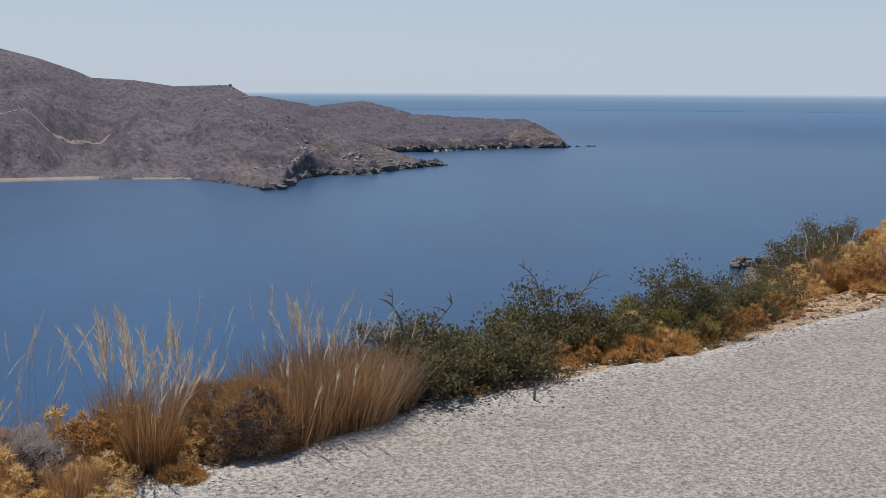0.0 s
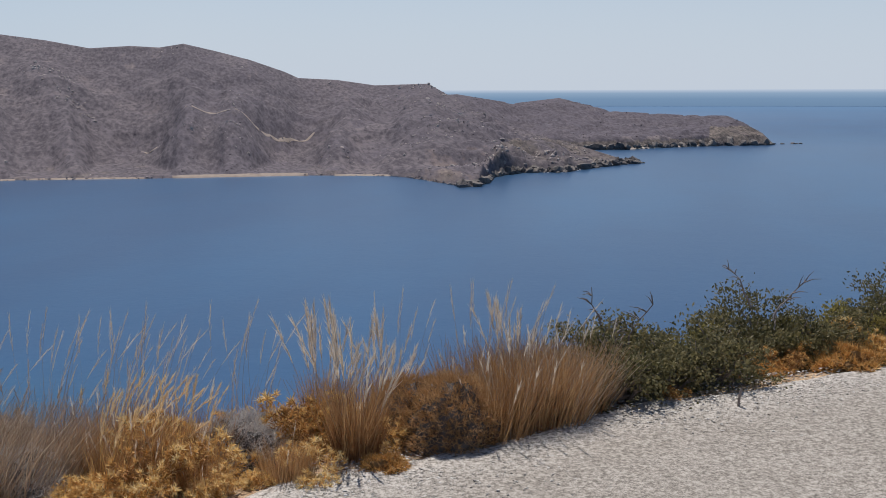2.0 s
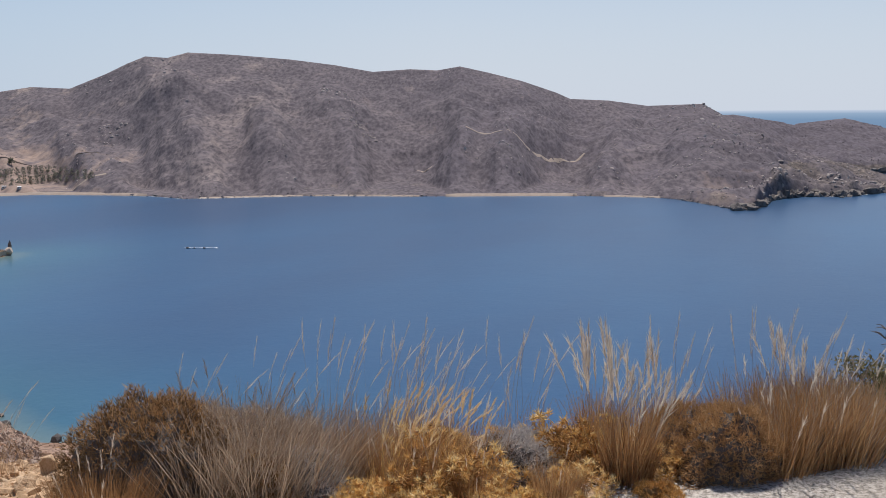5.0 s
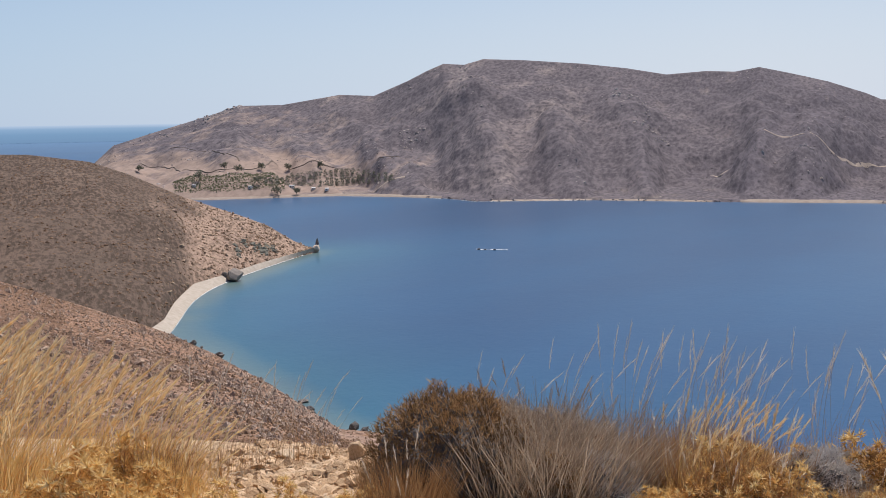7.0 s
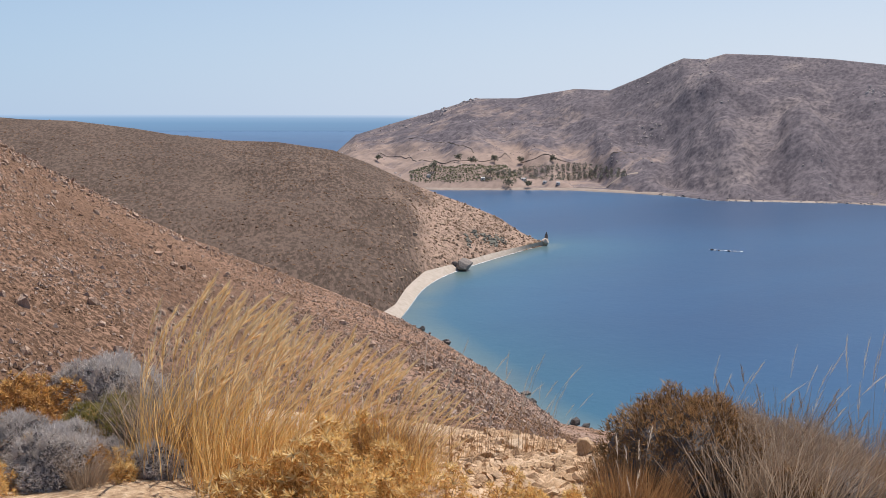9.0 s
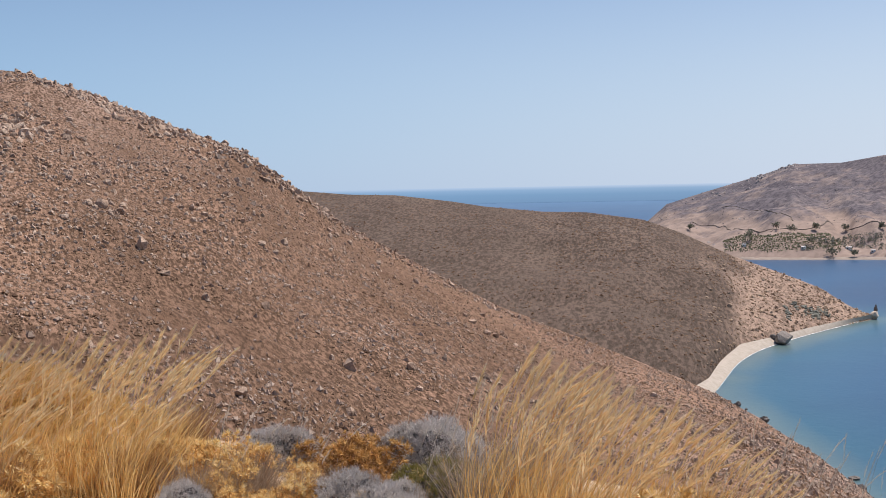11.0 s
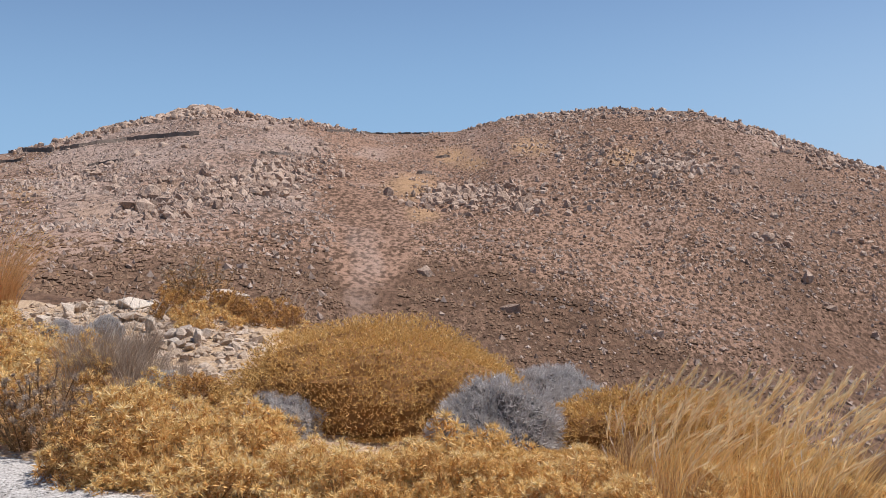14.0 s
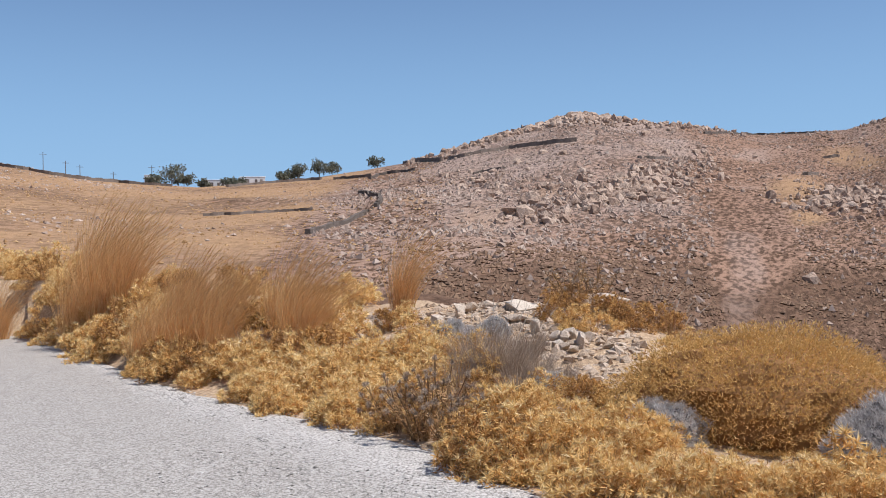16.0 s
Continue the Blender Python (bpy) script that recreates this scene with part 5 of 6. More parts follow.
# ---------------------------------------------------------------- trees, houses and poles far off
def tree(label, a, r, z, tall, wide, leaves=500, size=0.35, material=None, seed=1):
    g = random.Random(seed)
    t = thing("tree", label, "tree")
    c = Cloth()
    top = Vector((g.uniform(-0.2, 0.2), g.uniform(-0.2, 0.2), tall * 0.55))
    c.tube([Vector((0, 0, -0.3)), top * 0.5, top], tall * 0.035, tall * 0.018, 6)
    for _ in range(6):
        d = Vector((g.uniform(-1, 1), g.uniform(-1, 1), g.uniform(0.3, 1))) * wide * 0.35
        c.tube([top * 0.7, top * 0.7 + d * 0.6, top * 0.8 + d], tall * 0.015, tall * 0.005, 4)
    part("trunk", c.done("trunk", M_DEAD), t)
    q = Cloth()
    blobs = [(Vector((g.uniform(-0.36, 0.36) * wide, g.uniform(-0.36, 0.36) * wide, tall * g.uniform(0.42, 0.86))), g.uniform(0.16, 0.3) * wide) for _ in range(12)]
    for _ in range(leaves):
        p, s = g.choice(blobs)
        d = Vector((g.gauss(0, 1), g.gauss(0, 1), g.gauss(0, 0.8))).normalized() * s * g.uniform(0.6, 1.05)
        q.leaf(p + d, Vector((g.gauss(0, 1), g.gauss(0, 1), g.gauss(0, 1))).normalized() * size, size * 0.7)
    part("crown", q.done("crown", material or M_TREE), t)
    h = heading(a) * r
    t.matrix_basis = pose(h.x, h.y, z)
    return t


for i, (a, dr, tall, wide) in enumerate(((137.3, -3, 4.0, 5.4), (138.2, -3, 1.6, 3.6), (136.7, -2, 2.4, 3.0), (131.7, 1, 2.4, 3.2), (130.8, 0, 3.2, 3.6), (129.7, -1, 3.9, 3.4), (129.0, 0, 2.6, 3.2), (131.2, 2, 2.2, 4.0), (126.6, 0, 2.4, 3.4), (135.7, 1, 1.7, 2.4), (134.4, 1, 1.7, 2.4), (133.9, 1, 1.5, 2.4))):
    r = along(LAND, a)[4] + dr
    tree("round dark green tree on the skyline", a, r, land_height(a, r) - 0.2, tall, wide, 620, 0.42, None, 30 + i)
for i, (a, e, tall, wide) in enumerate(((52.9, -2.99, 7, 7), (49.9, -3.26, 6, 6), (48.9, -3.82, 4, 7), (47.9, -3.89, 5, 4), (51.6, -2.5, 5.5, 5), (49.7, -2.55, 5.5, 5), (50.9, -2.6, 5, 5), (48.3, -2.6, 5, 4), (55.9, -2.45, 4.5, 5), (46.6, -2.5, 5, 4))):
    r = on_hill(FAR, a, e)
    tree("olive tree beside the far fields", a, r, far_h(a, r), tall, wide, 160, 1.0, None, 60 + i)
q = Cloth()
for i in range(24):
    for j in range(19):
        a, e = 42.9 + 6.6 * i / 23 + dice.uniform(-0.06, 0.06), -3.45 + 0.9 * j / 18
        if dice.random() < 0.3 or e > -2.55 - 0.12 * abs(a - 45.6) or e < -3.5 + 0.06 * abs(a - 46):
            continue
        r = on_hill(FAR, a, e)
        h = heading(a) * r
        w = dice.uniform(1.4, 2.7)
        for _ in range(20):
            d = Vector((dice.gauss(0, 0.36), dice.gauss(0, 0.36), 0.36 + dice.gauss(0, 0.18))) * w
            q.leaf(Vector((h.x, h.y, far_h(a, r))) + d, spread_dir(-0.5) * 0.9, 0.7)
tagged(new("olive_grove", q.done("olive_grove", M_GROVE)), "rows of small olive trees on the far terraces", "trees", kind="stuff")
q = Cloth()
for _ in range(2600):
    a = dice.uniform(48.5, 54.2)
    r = along(FAR_SHORE, a)[0] + 10 + 40 * dice.random()
    h = heading(a) * r
    q.leaf(Vector((h.x, h.y, far_h(a, r) + dice.uniform(0, 0.7))), spread_dir(-0.2) * 1.1, 0.9)
tagged(new("reed_bed", q.done("reed_bed", M_REED)), "green reeds and bushes behind the far beach", "reeds", kind="stuff")


def box(x, y, z, sx, sy, sz, material, name):
    bm = bmesh.new()
    bmesh.ops.create_cube(bm, size=1.0, matrix=Matrix.Translation((x, y, z)) @ Matrix.Diagonal((sx, sy, sz, 1)))
    bmesh.ops.bevel(bm, geom=bm.edges[:], offset=0.04, segments=1, affect="EDGES")
    me = bpy.data.meshes.new(name)
    bm.to_mesh(me)
    bm.free()
    me.materials.append(material)
    return me


def house(label, a, r, z, w, d, h):
    t = thing("house", label, "house")
    part("wall", box(0, 0, h / 2 - 0.3, w, d, h + 0.6, M_WHITE, "wall"), t)
    part("roof", box(0, 0, h + 0.06, w + 0.12, d + 0.12, 0.12, M_WHITE, "roof"), t, "flat whitewashed roof")
    part("door", box(-w * 0.2, -d / 2 - 0.02, h * 0.4, 0.8, 0.1, h * 0.8, M_COAST, "door"), t, "dark door")
    for x in (0.15, 0.35):
        part("window", box(w * x, -d / 2 - 0.02, h * 0.62, 0.5, 0.1, h * 0.3, M_COAST, "window"), t, "small dark window")
    p = heading(a) * r
    t.matrix_basis = pose(p.x, p.y, z, 0, 0, a)


for a, e, w, h in ((48.15, -3.45, 3.4, 1.2), (50.3, -3.42, 2.4, 0.9), (47.0, -3.6, 2.6, 0.9), (53.2, -3.25, 2.2, 0.8), (46.3, -3.62, 2.2, 0.8)):
    r = on_hill(FAR, a, e)
    house("small white farmhouse behind the far beach", a, r, far_h(a, r), w, 5, h)
for a, dr, w, h in ((138.45, 2, 1.6, 1.8), (133.2, 5, 5, 1.9), (135.1, 7, 4, 2.0), (134.2, 7, 3, 1.6)):
    r = along(LAND, a)[4] + dr
    house("low white house behind the crest", a, r, land_height(a, r) - 0.1, w, 4, h)


def pole(a, tall):
    t = thing("utility_pole", "thin dark utility pole on the skyline", "pole", "line of poles")
    c = Cloth()
    c.tube([Vector((0, 0, -0.4)), Vector((0, 0, tall * 0.5)), Vector((0, 0, tall))], 0.07, 0.05, 6)
    part("post", c.done("post", M_COAST), t)
    c = Cloth()
    c.tube([Vector((-0.6, 0, tall - 0.4)), Vector((0, 0, tall - 0.38)), Vector((0.6, 0, tall - 0.4))], 0.05, 0.05, 4)
    part("crossarm", c.done("crossarm", M_COAST), t)
    r = along(LAND, a)[4] - 1
    p = heading(a) * r
    t.matrix_basis = pose(p.x, p.y, land_height(a, r), 0, 0, a + 20)


for a, tall in ((143.55, 3.2), (142.49, 2.3), (141.81, 2.0), (138.3, 3.4), (140.2, 1.7)):
    pole(a, tall)


# ---------------------------------------------------------------- spoil heaps, loose stones and gravel by the road
def loose(name, label, a, r, size, seed, material=None, tall=0.7, sink=0.25):
    z = land_height(a, r) + size * tall * (0.5 - sink)
    return boulder(name, label, a, r, z, size, material or M_PALE, tall, seed, points=13)


for i, (a, r, w, tall) in enumerate(((126.6, 13.6, 0.30, 0.8), (127.4, 13.9, 0.34, 0.6), (128.1, 13.8, 0.36, 0.5), (123.6, 13.0, 0.34, 0.7), (124.2, 13.1, 0.26, 0.7), (122.6, 13.4, 0.38, 0.7), (121.9, 13.5, 0.32, 0.8), (123.0, 12.6, 0.24, 0.7), (120.8, 13.6, 0.3, 0.6), (119.2, 13.2, 0.62, 0.35), (119.5, 12.5, 0.5, 0.3),
                                     (115.6, 13.6, 1.05, 0.28), (118.4, 11.9, 0.26, 1.2), (117.4, 11.5, 0.24, 0.9), (117.0, 11.4, 0.22, 1.0), (116.6, 11.5, 0.26, 0.9), (117.3, 11.2, 0.2, 0.8), (116.9, 11.1, 0.2, 0.9), (116.2, 11.3, 0.3, 0.8), (117.8, 11.2, 0.2, 0.7), (116.5, 11.0, 0.18, 0.8), (115.7, 11.4, 0.24, 0.7), (118.6, 12.4, 0.24, 0.6))):
    loose("stone", "pale broken stone on the spoil heap", a, r, w * (0.82 if w < 0.6 else 1.0), 200 + i, M_PALE, tall)
for i, (a, r, w, tall) in enumerate(((45.0, 5.62, 0.13, 1.2), (44.3, 5.6, 0.12, 0.5), (48.6, 5.6, 0.15, 0.6), (50.0, 5.4, 0.10, 0.7), (47.2, 5.5, 0.12, 0.5), (46.4, 5.2, 0.09, 0.8), (48.0, 4.9, 0.11, 0.6), (45.4, 4.75, 0.12, 0.7), (46.8, 4.7, 0.12, 0.6), (49.6, 5.0, 0.10, 0.6), (51.2, 5.3, 0.11, 0.6), (73.6, 6.3, 0.2, 0.6), (77.8, 6.5, 0.16, 0.5), (72.6, 6.0, 0.14, 0.6), (18.6, 5.0, 0.16, 1.0), (52.4, 4.6, 0.1, 0.7))):
    loose("stone", "tan broken stone on the verge", a, r, w, 300 + i, M_TAN, tall)
for material, label, beds in ((M_PALE, "loose pale rubble on the spoil heap", ((3200, 113, 129, 9.8, 14.6, 0.03, 0.17),)),
                              (M_TAN, "loose tan rubble on the verge", ((3600, 43, 54, 4.45, 5.9, 0.014, 0.10), (1100, 70, 81, 5.6, 7.2, 0.015, 0.06), (900, -24, -17, 8.0, 9.6, 0.02, 0.09), (500, 14, 40, 4.2, 6.0, 0.01, 0.04)))):
    spots = []
    for n, a0, a1, r0, r1, s0, s1 in beds:
        for _ in range(n):
            a, r = dice.uniform(a0, a1), dice.uniform(r0, r1)
            if r >= rim(a) + 0.05:
                spots.append((tuple(rest(a, r)), s0 + (s1 - s0) * dice.random() ** 2.5))
    tagged(new("rubble", lumps("rubble", spots, material, (1, 0.9, 0.55), 0.4, 0.6)), label, "rubble", kind="stuff")
spots = []
while len(spots) < 16000:
    a = dice.choice((dice.uniform(-24, 18), dice.uniform(112, 148), dice.uniform(115, 140)))
    r = rim(a) + 0.25 - (0.4 if a < 90 else 2.8) * abs(dice.gauss(0, 1))
    if r > 3.6:
        h = heading(a) * r
        spots.append(((h.x, h.y, 0.013), 0.006 + (0.016 if a < 90 else 0.028) * dice.random() ** 2.4))
tagged(new("gravel", lumps("gravel", spots, M_CHIP, (1, 1, 0.32), 0.35, 0.25, True)), "loose pale gravel chippings along the road", "gravel", kind="stuff")


# a marker stake and dead branches on the seaward verge
stake = thing("stake", "short weathered wooden stake at the road's edge", "stake")
c = Cloth()
c.tube([Vector((0, 0, -0.05)), Vector((0.004, 0, 0.05)), Vector((0.014, 0, 0.105))], 0.008, 0.006, 6)
part("shaft", c.done("shaft", M_DEAD), stake)
stake.matrix_basis = pose(0.48, 5.65, 0.0)


def dead_branch(a, r, z, tall, lean, seed):
    g = random.Random(seed)
    t = thing("dead_branch", "bare grey dead branch above the shrubs", "branch")
    c, p, d = Cloth(), Vector((0, 0, 0)), Vector((lean * 0.2, 0, 1)).normalized()
    pts = [p.copy()]
    for i in range(7):
        d = (d + Vector((lean * 0.16 + g.gauss(0, 0.34), g.gauss(0, 0.3), g.gauss(0, 0.1)))).normalized()
        p = p + d * tall / 7
        pts.append(p.copy())
    c.tube(pts, 0.007, 0.002, 5)
    part("stem", c.done("stem", M_DEAD), t)
    for k in (3, 4, 5, 5, 6, 6):
        c = Cloth()
        e = Vector((g.gauss(lean, 0.6), g.gauss(0, 0.5), g.uniform(0.1, 0.9))).normalized() * tall * g.uniform(0.12, 0.28)
        c.tube([pts[k], pts[k] + e * 0.5 + Vector((0, 0, 0.01)), pts[k] + e], 0.005, 0.0015, 4)
        part("twig", c.done("twig", M_DEAD), t)
    h = heading(a) * r
    t.matrix_basis = pose(h.x, h.y, z, 0, 0, a)


dead_branch(0.6, 6.2, 0.1, 0.42, -0.7, 3)
dead_branch(1.8, 6.1, 0.2, 0.34, -1.2, 4)
dead_branch(1.2, 6.0, 0.1, 0.30, 1.2, 5)
dead_branch(-6.5, 6.9, 0.2, 0.40, 0.3, 8)
dead_branch(-5.4, 6.8, 0.3, 0.32, -0.8, 7)
def scatter(ob, rows):
    for a, r, k in rows:
        plant(ob, a, r, k)


FAR_PLANTS = []


def thicket(label):
    """Plants too far off to tell apart, joined into one mesh."""
    vs, fs, slots, index, n = [], [], [], [], 0
    for ob, a, r, k in FAR_PLANTS:
        m = np.array(Matrix.Translation(rest(a, r, -0.02)) @ Matrix.Rotation(rng.uniform(0, 6.28), 4, "Z") @ Matrix.Scale(k, 4))
        for o in ob.children_recursive:
            co = np.array([tuple(w.co) for w in o.data.vertices]) @ m[:3, :3].T + m[:3, 3]
            vs += co.tolist()
            if o.data.materials[0] not in slots:
                slots.append(o.data.materials[0])
            for p in o.data.polygons:
                fs.append([n + i for i in p.vertices])
                index.append(slots.index(o.data.materials[0]))
            n += len(co)
    me = mesh("thicket", vs, fs, slots[0])
    for m in slots[1:]:
        me.materials.append(m)
    me.polygons.foreach_set("material_index", index)
    tagged(new("thicket", me), label, "plants", kind="stuff")


TALL = grass_tuft("upright rust-coloured grass tuft with pale plumes", 0.66, 900, 19, 0.18, 0.22, M_RUST, M_DRAB, base=0.10, lowk=0.56, plume=0.19, fluff=0.0085, stem=0.0035, hairs=40)
BAND = grass_tuft("dense rust-brown grass with pale feathery tops", 0.52, 900, 4, 0.2, 0.24, M_RUST, M_DRAB, base=0.19, lowk=0.72, plume=0.12, fluff=0.005, hairs=30)
WISP = grass_tuft("sparse tall pale grass stalks", 0.72, 60, 8, 0.6, 0.13, M_RUST, M_DRAB, base=0.16, lowk=0.5, plume=0.15, fluff=0.005, hairs=26, stem=0.0028)
BENT = grass_tuft("straw-yellow grass bent over by the wind", 0.88, 130, 14, 1.0, 0.2, M_STRAW, M_STRAW, M_WHEAT, 0.18, 0.6, 0.22, 0.009, 0.006, 0.006, 60)
BROOM = grass_tuft("grey-brown dry broom-like grass", 0.54, 560, 24, 0.16, 0.38, M_DRAB, M_DRAB, M_DRAB, 0.17, 0.85, 0.06, 0.005, low_wide=0.005)
REED = grass_tuft("tall rusty grass tuft swept by the wind", 1.2, 520, 110, 0.95, 0.16, M_FOX, M_FOX, M_FOX, 0.15, 0.8, 0.3, 0.006, 0.005, 0.005, 12)
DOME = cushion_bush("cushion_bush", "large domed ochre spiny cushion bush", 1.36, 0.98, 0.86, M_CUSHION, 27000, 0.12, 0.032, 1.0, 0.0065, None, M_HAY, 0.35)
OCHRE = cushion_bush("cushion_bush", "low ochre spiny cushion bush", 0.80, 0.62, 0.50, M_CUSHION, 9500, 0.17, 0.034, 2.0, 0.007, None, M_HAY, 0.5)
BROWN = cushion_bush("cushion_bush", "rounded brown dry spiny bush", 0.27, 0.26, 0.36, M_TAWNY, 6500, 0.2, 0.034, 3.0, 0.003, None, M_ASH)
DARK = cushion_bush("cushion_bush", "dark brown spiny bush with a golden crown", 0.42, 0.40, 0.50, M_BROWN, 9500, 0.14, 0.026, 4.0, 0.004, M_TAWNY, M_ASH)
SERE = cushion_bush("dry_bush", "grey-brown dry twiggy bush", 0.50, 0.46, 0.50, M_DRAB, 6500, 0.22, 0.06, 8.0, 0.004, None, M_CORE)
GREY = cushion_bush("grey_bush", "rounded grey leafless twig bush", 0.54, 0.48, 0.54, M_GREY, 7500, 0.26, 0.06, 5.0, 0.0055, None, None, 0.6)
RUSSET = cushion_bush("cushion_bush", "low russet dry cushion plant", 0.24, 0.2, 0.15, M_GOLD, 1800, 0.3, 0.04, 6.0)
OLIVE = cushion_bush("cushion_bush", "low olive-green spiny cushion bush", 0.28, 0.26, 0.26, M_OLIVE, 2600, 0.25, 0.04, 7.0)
GOLDS = [thistle_clump("golden dried spiny thistle clump on the verge", 0.36, 0.32, 0.40, 120, M_GOLD, 1.0, M_YELLOW, 10, 0.052),
         thistle_clump("low golden dried thistles", 0.34, 0.34, 0.26, 95, M_GOLD, 5.0, M_YELLOW, 8, 0.052),
         thistle_clump("rusty golden dried thistles", 0.38, 0.32, 0.42, 110, M_HAY, 9.0, M_GOLD, 10)]
THISTLE = globe_thistle("tall dried brown thistles with round heads", 0.42, 0.62, 30, 3)
GREENS = [green_shrub("dull green shrub on the verge", 0.36, 0.34, 0.41, 6500, M_LEAF, 1.0, 0.027),
          green_shrub("dark green shrub on the verge", 0.38, 0.36, 0.58, 8000, M_LEAF, 4.0, 0.027),
          green_shrub("yellow-green shrub on the verge", 0.32, 0.32, 0.44, 6000, M_OLIVE, 7.0, 0.027)]
rng.seed(23)

# verge above the sea, from the far bend of the road round to the spoil heap
scatter(GREENS[0], [(1.3, 5.75, 1.0), (-1.2, 6.0, 0.9), (-3.6, 6.2, 1.0), (0.0, 6.4, 1.1), (-7.6, 6.9, 0.9), (-9.6, 7.0, 0.9), (-13.2, 7.6, 0.9), (-15.6, 8.2, 0.8), (3.6, 5.9, 0.8), (-17.2, 9.0, 0.9), (-11.2, 7.4, 0.9)])
scatter(GREENS[1], [(2.6, 6.3, 0.85), (-5.4, 6.95, 0.95), (-4.2, 7.1, 0.7), (-11.8, 7.6, 0.95), (-13.8, 7.9, 0.8), (-6.8, 7.2, 0.7), (-15.2, 8.4, 0.75), (-18.3, 10.8, 1.1), (-19.2, 12.2, 1.0), (-17.6, 10.0, 0.8), (-20.2, 13.2, 0.9)])
scatter(GREENS[2], [(-9.1, 7.3, 0.95), (-2.2, 6.5, 0.9), (-12.6, 7.2, 0.7), (-16.6, 8.7, 0.7), (-7.4, 7.0, 0.8), (-19.6, 10.8, 0.8)])
for a, r, k in [(0.5, 6.15, 0.75), (1.2, 6.25, 0.7), (-1.7, 5.75, 0.32), (-5.2, 6.5, 0.75), (-7.2, 6.6, 0.55), (-8.6, 6.9, 0.8), (-10.4, 7.0, 0.95), (-11.7, 6.9, 0.5), (-14.4, 7.5, 0.8), (-15.8, 7.9, 0.75), (-13.0, 7.2, 0.6), (-17, 8.4, 0.8), (3.4, 6.0, 0.8), (5.4, 5.9, 0.8),
                (17.4, 4.9, 0.9), (18.8, 4.55, 0.62), (16.9, 5.2, 0.9), (19.6, 4.95, 0.7), (23.0, 4.5, 0.6), (25.0, 4.6, 0.9), (26.6, 4.8, 1.0), (24.0, 5.0, 1.0), (28.0, 4.5, 0.6)]:
    plant(GOLDS[2 if rng.random() < 0.75 else 0] if a < 10 else rng.choice([GOLDS[2], BAND, GOLDS[1]]), a, r, k * (0.8 if a < 10 else 0.85))
scatter(RUSSET, [(-10.2, 6.75, 1.0), (-9.2, 6.75, 0.7), (-6.0, 6.5, 0.7), (-11.6, 6.95, 1.0), (13.6, 4.6, 0.5)])
for a, r, k in [(21.6, 4.45, 0.5), (22.7, 4.7, 0.75), (17.6, 4.55, 0.5), (13.3, 4.85, 0.5), (24.6, 4.45, 0.6), (30.0, 4.5, 0.45), (19.0, 5.1, 0.85), (25.6, 4.9, 0.95)]:
    plant(GOLDS[int(k * 100) % 2], a, r, k)
scatter(TALL, [(15.1, 4.8, 1.0), (16.6, 5.3, 0.95), (13.4, 5.6, 0.85), (6.6, 5.7, 0.9)])
scatter(BROWN, [(10.0, 4.98, 0.95), (12.1, 5.15, 0.9)])
scatter(BAND, [(7.9, 5.05, 0.95), (6.4, 5.25, 1.05), (5.2, 5.3, 1.1), (3.9, 5.5, 1.0), (8.4, 5.5, 1.1), (6.6, 5.7, 1.1), (4.6, 5.8, 0.9), (9.6, 5.4, 0.8), (2.6, 5.9, 0.9), (26.0, 4.75, 0.85), (24.2, 4.8, 0.9), (28.2, 5.0, 0.9), (27.2, 5.3, 0.9)])
scatter(WISP, [(a, 5.3 + 0.5 * rng.random(), rng.uniform(0.75, 1.0)) for a in (12.4, 20.3, 20.9, 24.0, 24.9, 25.5, 26.0, 26.7, 27.4, 29.9, 30.5, 33.6, 37.6, 8.4, 7.2, 5.6)])
scatter(GREY, [(21.0, 4.9, 0.46), (19.9, 5.1, 0.4)])
scatter(SERE, [(36.3, 4.95, 0.85), (33.6, 4.95, 0.75), (34.8, 4.7, 0.6)])
scatter(BROOM, [(7.2, 5.2, 0.8), (5.6, 5.5, 0.9), (4.2, 5.35, 0.8), (3.0, 5.6, 0.8), (8.8, 5.2, 0.7), (32.6, 4.7, 0.95), (34.4, 4.62, 1.0), (36.2, 4.7, 1.05), (31.2, 4.85, 0.9), (35.4, 5.1, 1.05), (37.4, 4.6, 0.8), (30.2, 5.0, 0.8)])
scatter(BENT, [(23.4, 4.9, 0.5), (25.2, 4.75, 0.55), (26.6, 4.9, 0.55), (27.6, 4.7, 0.5)])
scatter(DARK, [(40.0, 4.85, 1.0), (38.4, 4.95, 0.9)])
scatter(BAND, [(42.6, 4.5, 0.8), (41.7, 4.46, 0.7)])
scatter(GREY, [(32.4, 4.72, 0.45)])

# wind-bent straw beyond the spoil heap, down to the cushion bushes
for a in np.linspace(53.0, 64.0, 12):
    a += rng.uniform(-0.4, 0.4)
    plant(BENT, a, rng.uniform(4.7, 5.5), rng.uniform(0.9, 1.05) * (0.5 + 0.45 * ease((a - 53) / 10, 1.0)))
scatter(WISP, [(48, 5.5, 0.7), (50, 5.4, 0.6), (46.6, 5.6, 0.5), (52, 5.3, 0.8), (63, 5.4, 0.9), (66.5, 5.6, 1.0), (65, 5.3, 1.0), (68, 5.6, 0.9), (70, 5.8, 0.8), (76, 6.2, 0.7), (80, 6.2, 0.7)])
scatter(BENT, [(65.2, 5.55, 1.0), (66.8, 5.4, 0.9), (63.6, 5.5, 0.9), (64.2, 5.9, 0.95)])
scatter(BROOM, [(65.5, 5.9, 1.0), (67.2, 6.0, 0.9), (66.3, 5.7, 1.0), (79.0, 6.2, 0.6), (82, 6.0, 0.6)])
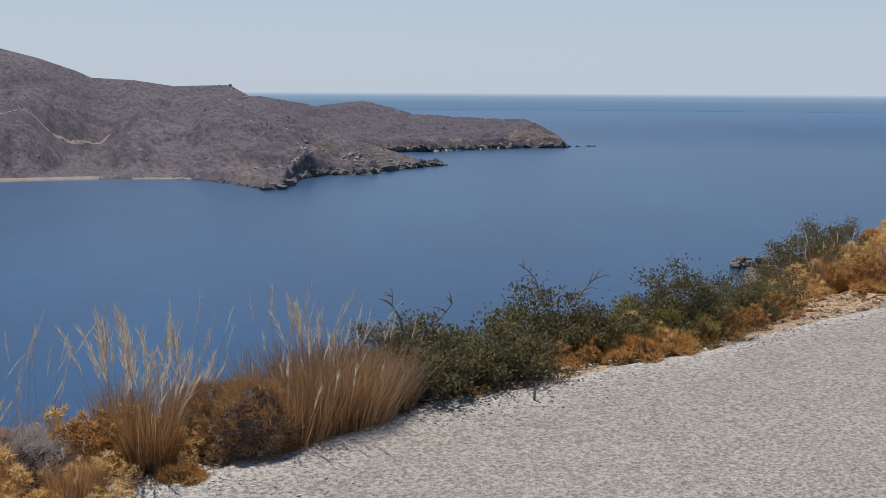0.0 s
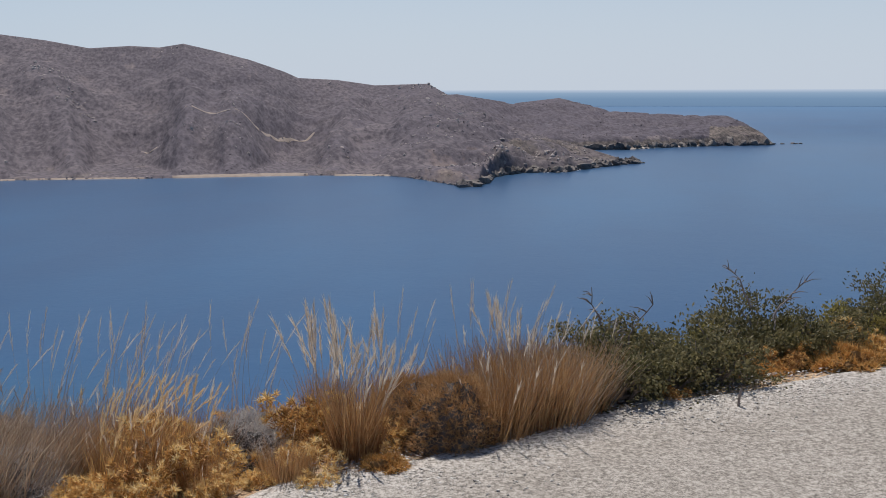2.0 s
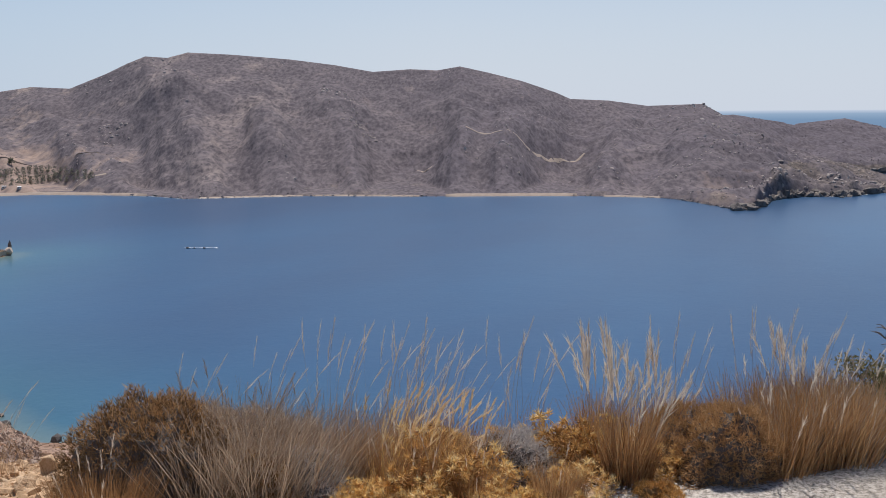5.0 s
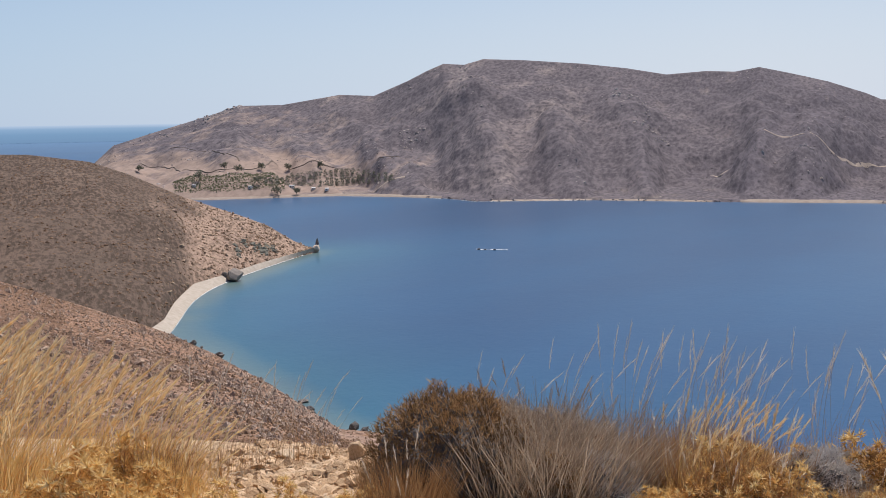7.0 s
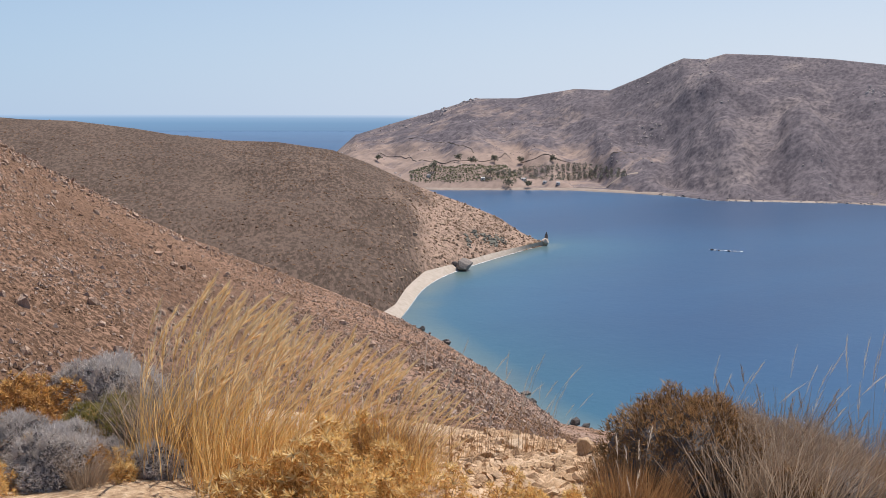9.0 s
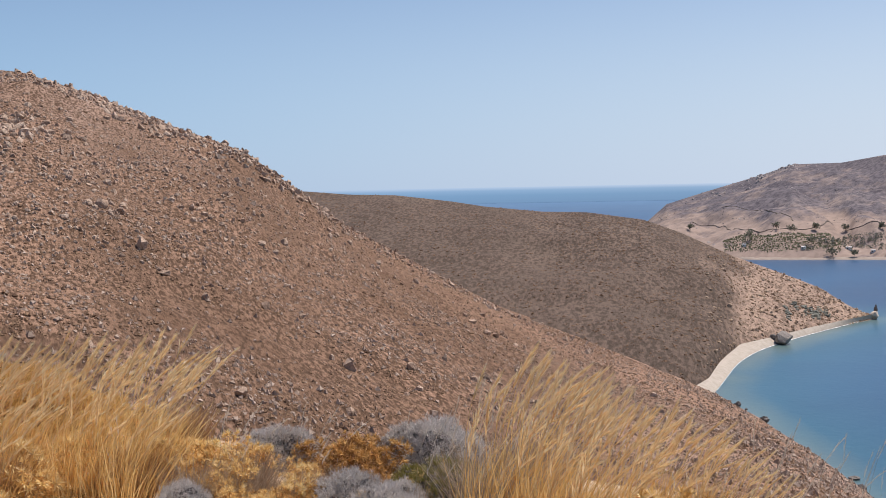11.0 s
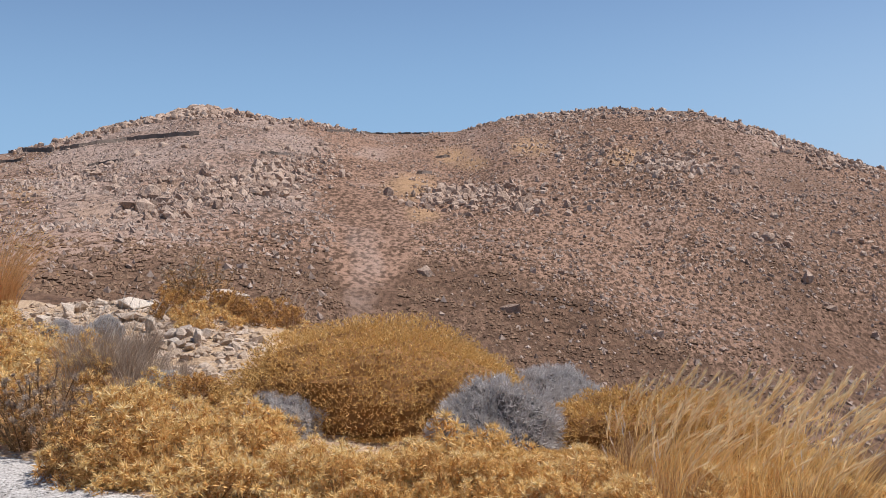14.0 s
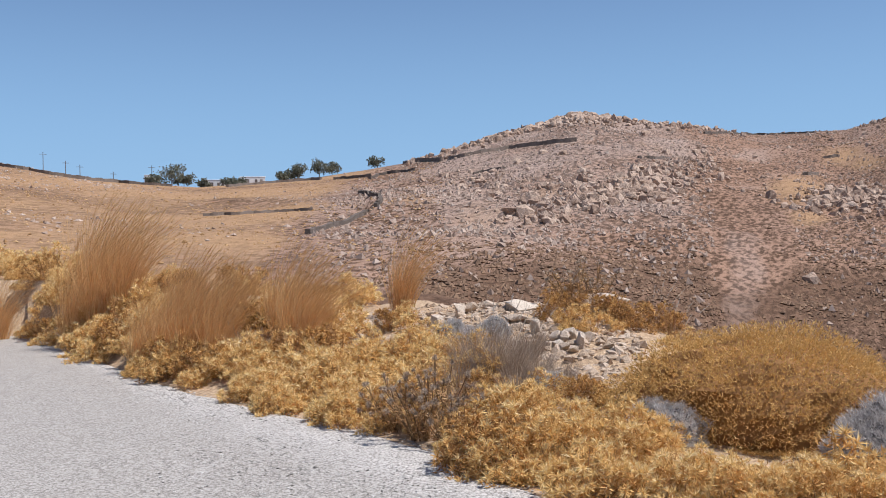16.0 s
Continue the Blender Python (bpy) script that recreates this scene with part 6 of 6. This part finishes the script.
for a in np.linspace(83.5, 93.5, 14):
    plant(BENT, a + rng.uniform(-0.4, 0.4), rng.uniform(5.9, 7.4), rng.uniform(0.8, 1.0))
for _ in range(16):
    plant(rng.choice([GOLDS[0], GOLDS[1], BAND]), rng.uniform(82.5, 94), rng.uniform(5.9, 8.0), rng.uniform(0.7, 1.0))
for _ in range(9):
    plant(rng.choice([GOLDS[0], GOLDS[1], BAND]), rng.uniform(54.5, 62.5), rng.uniform(4.5, 5.6), rng.uniform(0.6, 0.9))
for a, r, k in [(56, 4.7, 0.8), (59, 4.8, 1.0), (60.5, 4.6, 0.9), (57.5, 5.0, 0.9), (62, 5.2, 0.7), (81.8, 6.5, 0.95), (80.5, 6.2, 0.8), (83, 6.3, 0.9), (79.8, 6.9, 0.8), (58.6, 5.5, 0.6), (61, 5.6, 0.6), (86, 6.4, 0.8), (84.5, 7.6, 0.9), (90, 7.2, 0.9), (87, 7.6, 0.9), (93, 7.2, 0.8), (48.5, 4.5, 0.5), (52.5, 4.45, 0.6), (44.6, 4.5, 0.4)]:
    plant(rng.choice(GOLDS[:2]), a, r, k)
for a, r, k in [(74.6, 7.0, 0.8), (73.2, 6.9, 0.85), (75.8, 7.1, 0.6), (72.4, 7.2, 0.7)]:
    plant(GOLDS[2], a, r, k)
scatter(GREY, [(77.6, 7.15, 0.5), (69.2, 7.1, 0.62), (70.6, 7.3, 0.5), (78.6, 7.4, 0.4)])
scatter(OLIVE, [(68.4, 6.15, 1.1), (70.2, 6.3, 0.8)])
scatter(OCHRE, [(94.4, 8.5, 1.0), (90.6, 8.8, 0.95), (96.6, 7.5, 0.42), (98.2, 7.3, 0.38), (87.8, 8.9, 0.7)])
scatter(GREY, [(100.7, 8.15, 0.95), (101.9, 8.0, 0.7), (97.4, 9.9, 0.8), (98.6, 9.6, 0.8), (111.4, 8.42, 0.48), (112.4, 8.56, 0.45)])
plant(DOME, 107.2, 9.15, 1.0, 107.0)

# golden thistles along the landward verge
for i in range(150):
    a = 100 + 46 * (i / 149) ** 0.8
    lo = max(rim(a) + (1.1 if 121.6 < a < 126.2 else 0.14), 6.45)
    wide = 0.6 if a < 104 else 0.7 if a < 112 else 1.9
    if a > 111 and 0.45 < rng.random() < 0.55:
        continue
    plant(rng.choice(GOLDS[:2] if rng.random() < 0.8 else GOLDS), a + rng.uniform(-0.6, 0.6), lo + wide * rng.random() ** 1.2, rng.uniform(0.7, 1.0 if 103 < a < 113 else 1.35))
for a in np.linspace(128, 148, 60):
    FAR_PLANTS.append((rng.choice(GOLDS), a + rng.uniform(-0.5, 0.5), rim(a) + rng.uniform(0.5, 4.5), rng.uniform(1.0, 1.7)))
scatter(THISTLE, [(124.4, 9.1, 1.0), (122.9, 8.8, 0.9), (125.6, 9.5, 0.9), (116.2, 13.4, 1.15), (115.4, 13.8, 1.0), (121.4, 8.5, 0.7), (123.6, 9.5, 1.0)])
scatter(BROOM, [(121.0, 8.3, 0.5), (119.8, 8.0, 0.5), (126.6, 9.6, 0.45), (120.4, 8.9, 0.7), (122.2, 9.4, 0.7), (118.8, 8.3, 0.6)])
for a, r, k in [(113.6, 12.6, 1.0), (114.8, 12.9, 1.1), (112.4, 13.2, 0.9), (110.8, 12.0, 0.8), (117, 14.0, 0.9), (115.6, 12.0, 0.9), (125.5, 11.5, 1.0), (127, 12, 1.1), (126, 13.2, 0.8), (111.6, 13.0, 0.8)]:
    plant(GOLDS[2] if r > 12.4 else GOLDS[0], a, r, k)
for a, r, k in [(117.2, 12.6, 1.0), (116.6, 12.2, 0.8), (123.9, 12.2, 0.7), (125.4, 13.4, 0.8), (120.4, 9.9, 0.6), (118.6, 9.4, 0.6)]:
    plant(rng.choice(GOLDS), a, r, k)
scatter(GREY, [(121.8, 11.6, 0.4), (120.6, 11.9, 0.4), (122.8, 12.2, 0.35), (117.6, 9.6, 0.4)])
scatter(BROOM, [(121.0, 11.2, 0.8), (118.4, 10.2, 0.7), (119.4, 9.7, 0.7), (117.2, 9.9, 0.6), (122.0, 11.0, 0.8), (116.8, 8.4, 0.55), (116.0, 8.0, 0.5), (133.4, 13.6, 1.0)])
for a, r, k in [(125.4, 14.2, 0.95), (131.2, 13.2, 1.1), (130.4, 13.0, 1.0), (131.8, 14.2, 1.1), (135.0, 13.8, 1.0), (136.4, 14.2, 1.0), (137.6, 14.6, 1.0), (138.8, 15.0, 1.0), (134.2, 14.8, 0.95), (136.0, 15.4, 1.1), (137.0, 16.0, 1.1), (139.6, 18.5, 1.5), (140.8, 19.0, 1.6), (142.0, 19.4, 1.5), (141.0, 20.0, 1.6), (145.6, 22.5, 1.1)]:
    plant(REED, a, r, k, rng.uniform(25, 50))
for _ in range(34):
    a = rng.uniform(127.5, 142)
    FAR_PLANTS.append((rng.choice(GOLDS), a, rng.uniform(14.6, 15.5 + 0.55 * (a - 127)), rng.uniform(0.9, 1.4)))
scatter(BROOM, [(120.6, 10.4, 0.95), (119.6, 10.3, 0.9), (121.6, 10.6, 0.9), (122.4, 10.2, 0.8), (118.8, 10.9, 0.8)])
scatter(WISP, [(120.2, 10.6, 1.0), (121.4, 10.9, 0.9), (112.0, 13.0, 0.8), (111.0, 12.6, 0.7), (118.6, 11.0, 0.8), (119.6, 10.6, 0.8), (120.8, 10.4, 0.8)])
for a in np.linspace(-25, -17, 60):
    FAR_PLANTS.append((rng.choice([GOLDS[0], GOLDS[2], GOLDS[2], RUSSET, BAND]), a, rng.uniform(max(9.2, rim(a) + 0.4), 16), rng.uniform(0.6, 0.95)))
for _ in range(26):
    a = rng.uniform(142.5, 150)
    FAR_PLANTS.append((rng.choice(GOLDS), a, rng.uniform(rim(a) + 0.6, rim(a) + 7), rng.uniform(1.2, 2.0)))
for a in np.linspace(64.5, 83.0, 30):
    plant(rng.choice([GOLDS[1], GOLDS[2], RUSSET, BROOM, BROOM, GREY]), a + rng.uniform(-0.5, 0.5), rng.uniform(5.2, 6.7), rng.uniform(0.3, 0.5))
for a in np.linspace(94, 104.5, 14):
    plant(rng.choice(GOLDS[:2]), a + rng.uniform(-0.4, 0.4), rng.uniform(6.3, 7.3), rng.uniform(0.6, 0.95))
for a in np.linspace(69.5, 82.5, 16):
    plant(rng.choice(GOLDS), a + rng.uniform(-0.4, 0.4), rng.uniform(5.3, 6.3), rng.uniform(0.4, 0.65))
for a in np.linspace(115.5, 124.5, 9):
    plant(rng.choice(GOLDS), a + rng.uniform(-0.4, 0.4), rng.uniform(9.2, 9.9), rng.uniform(0.6, 0.8))
thicket("golden dry thistles growing together farther along the verge")
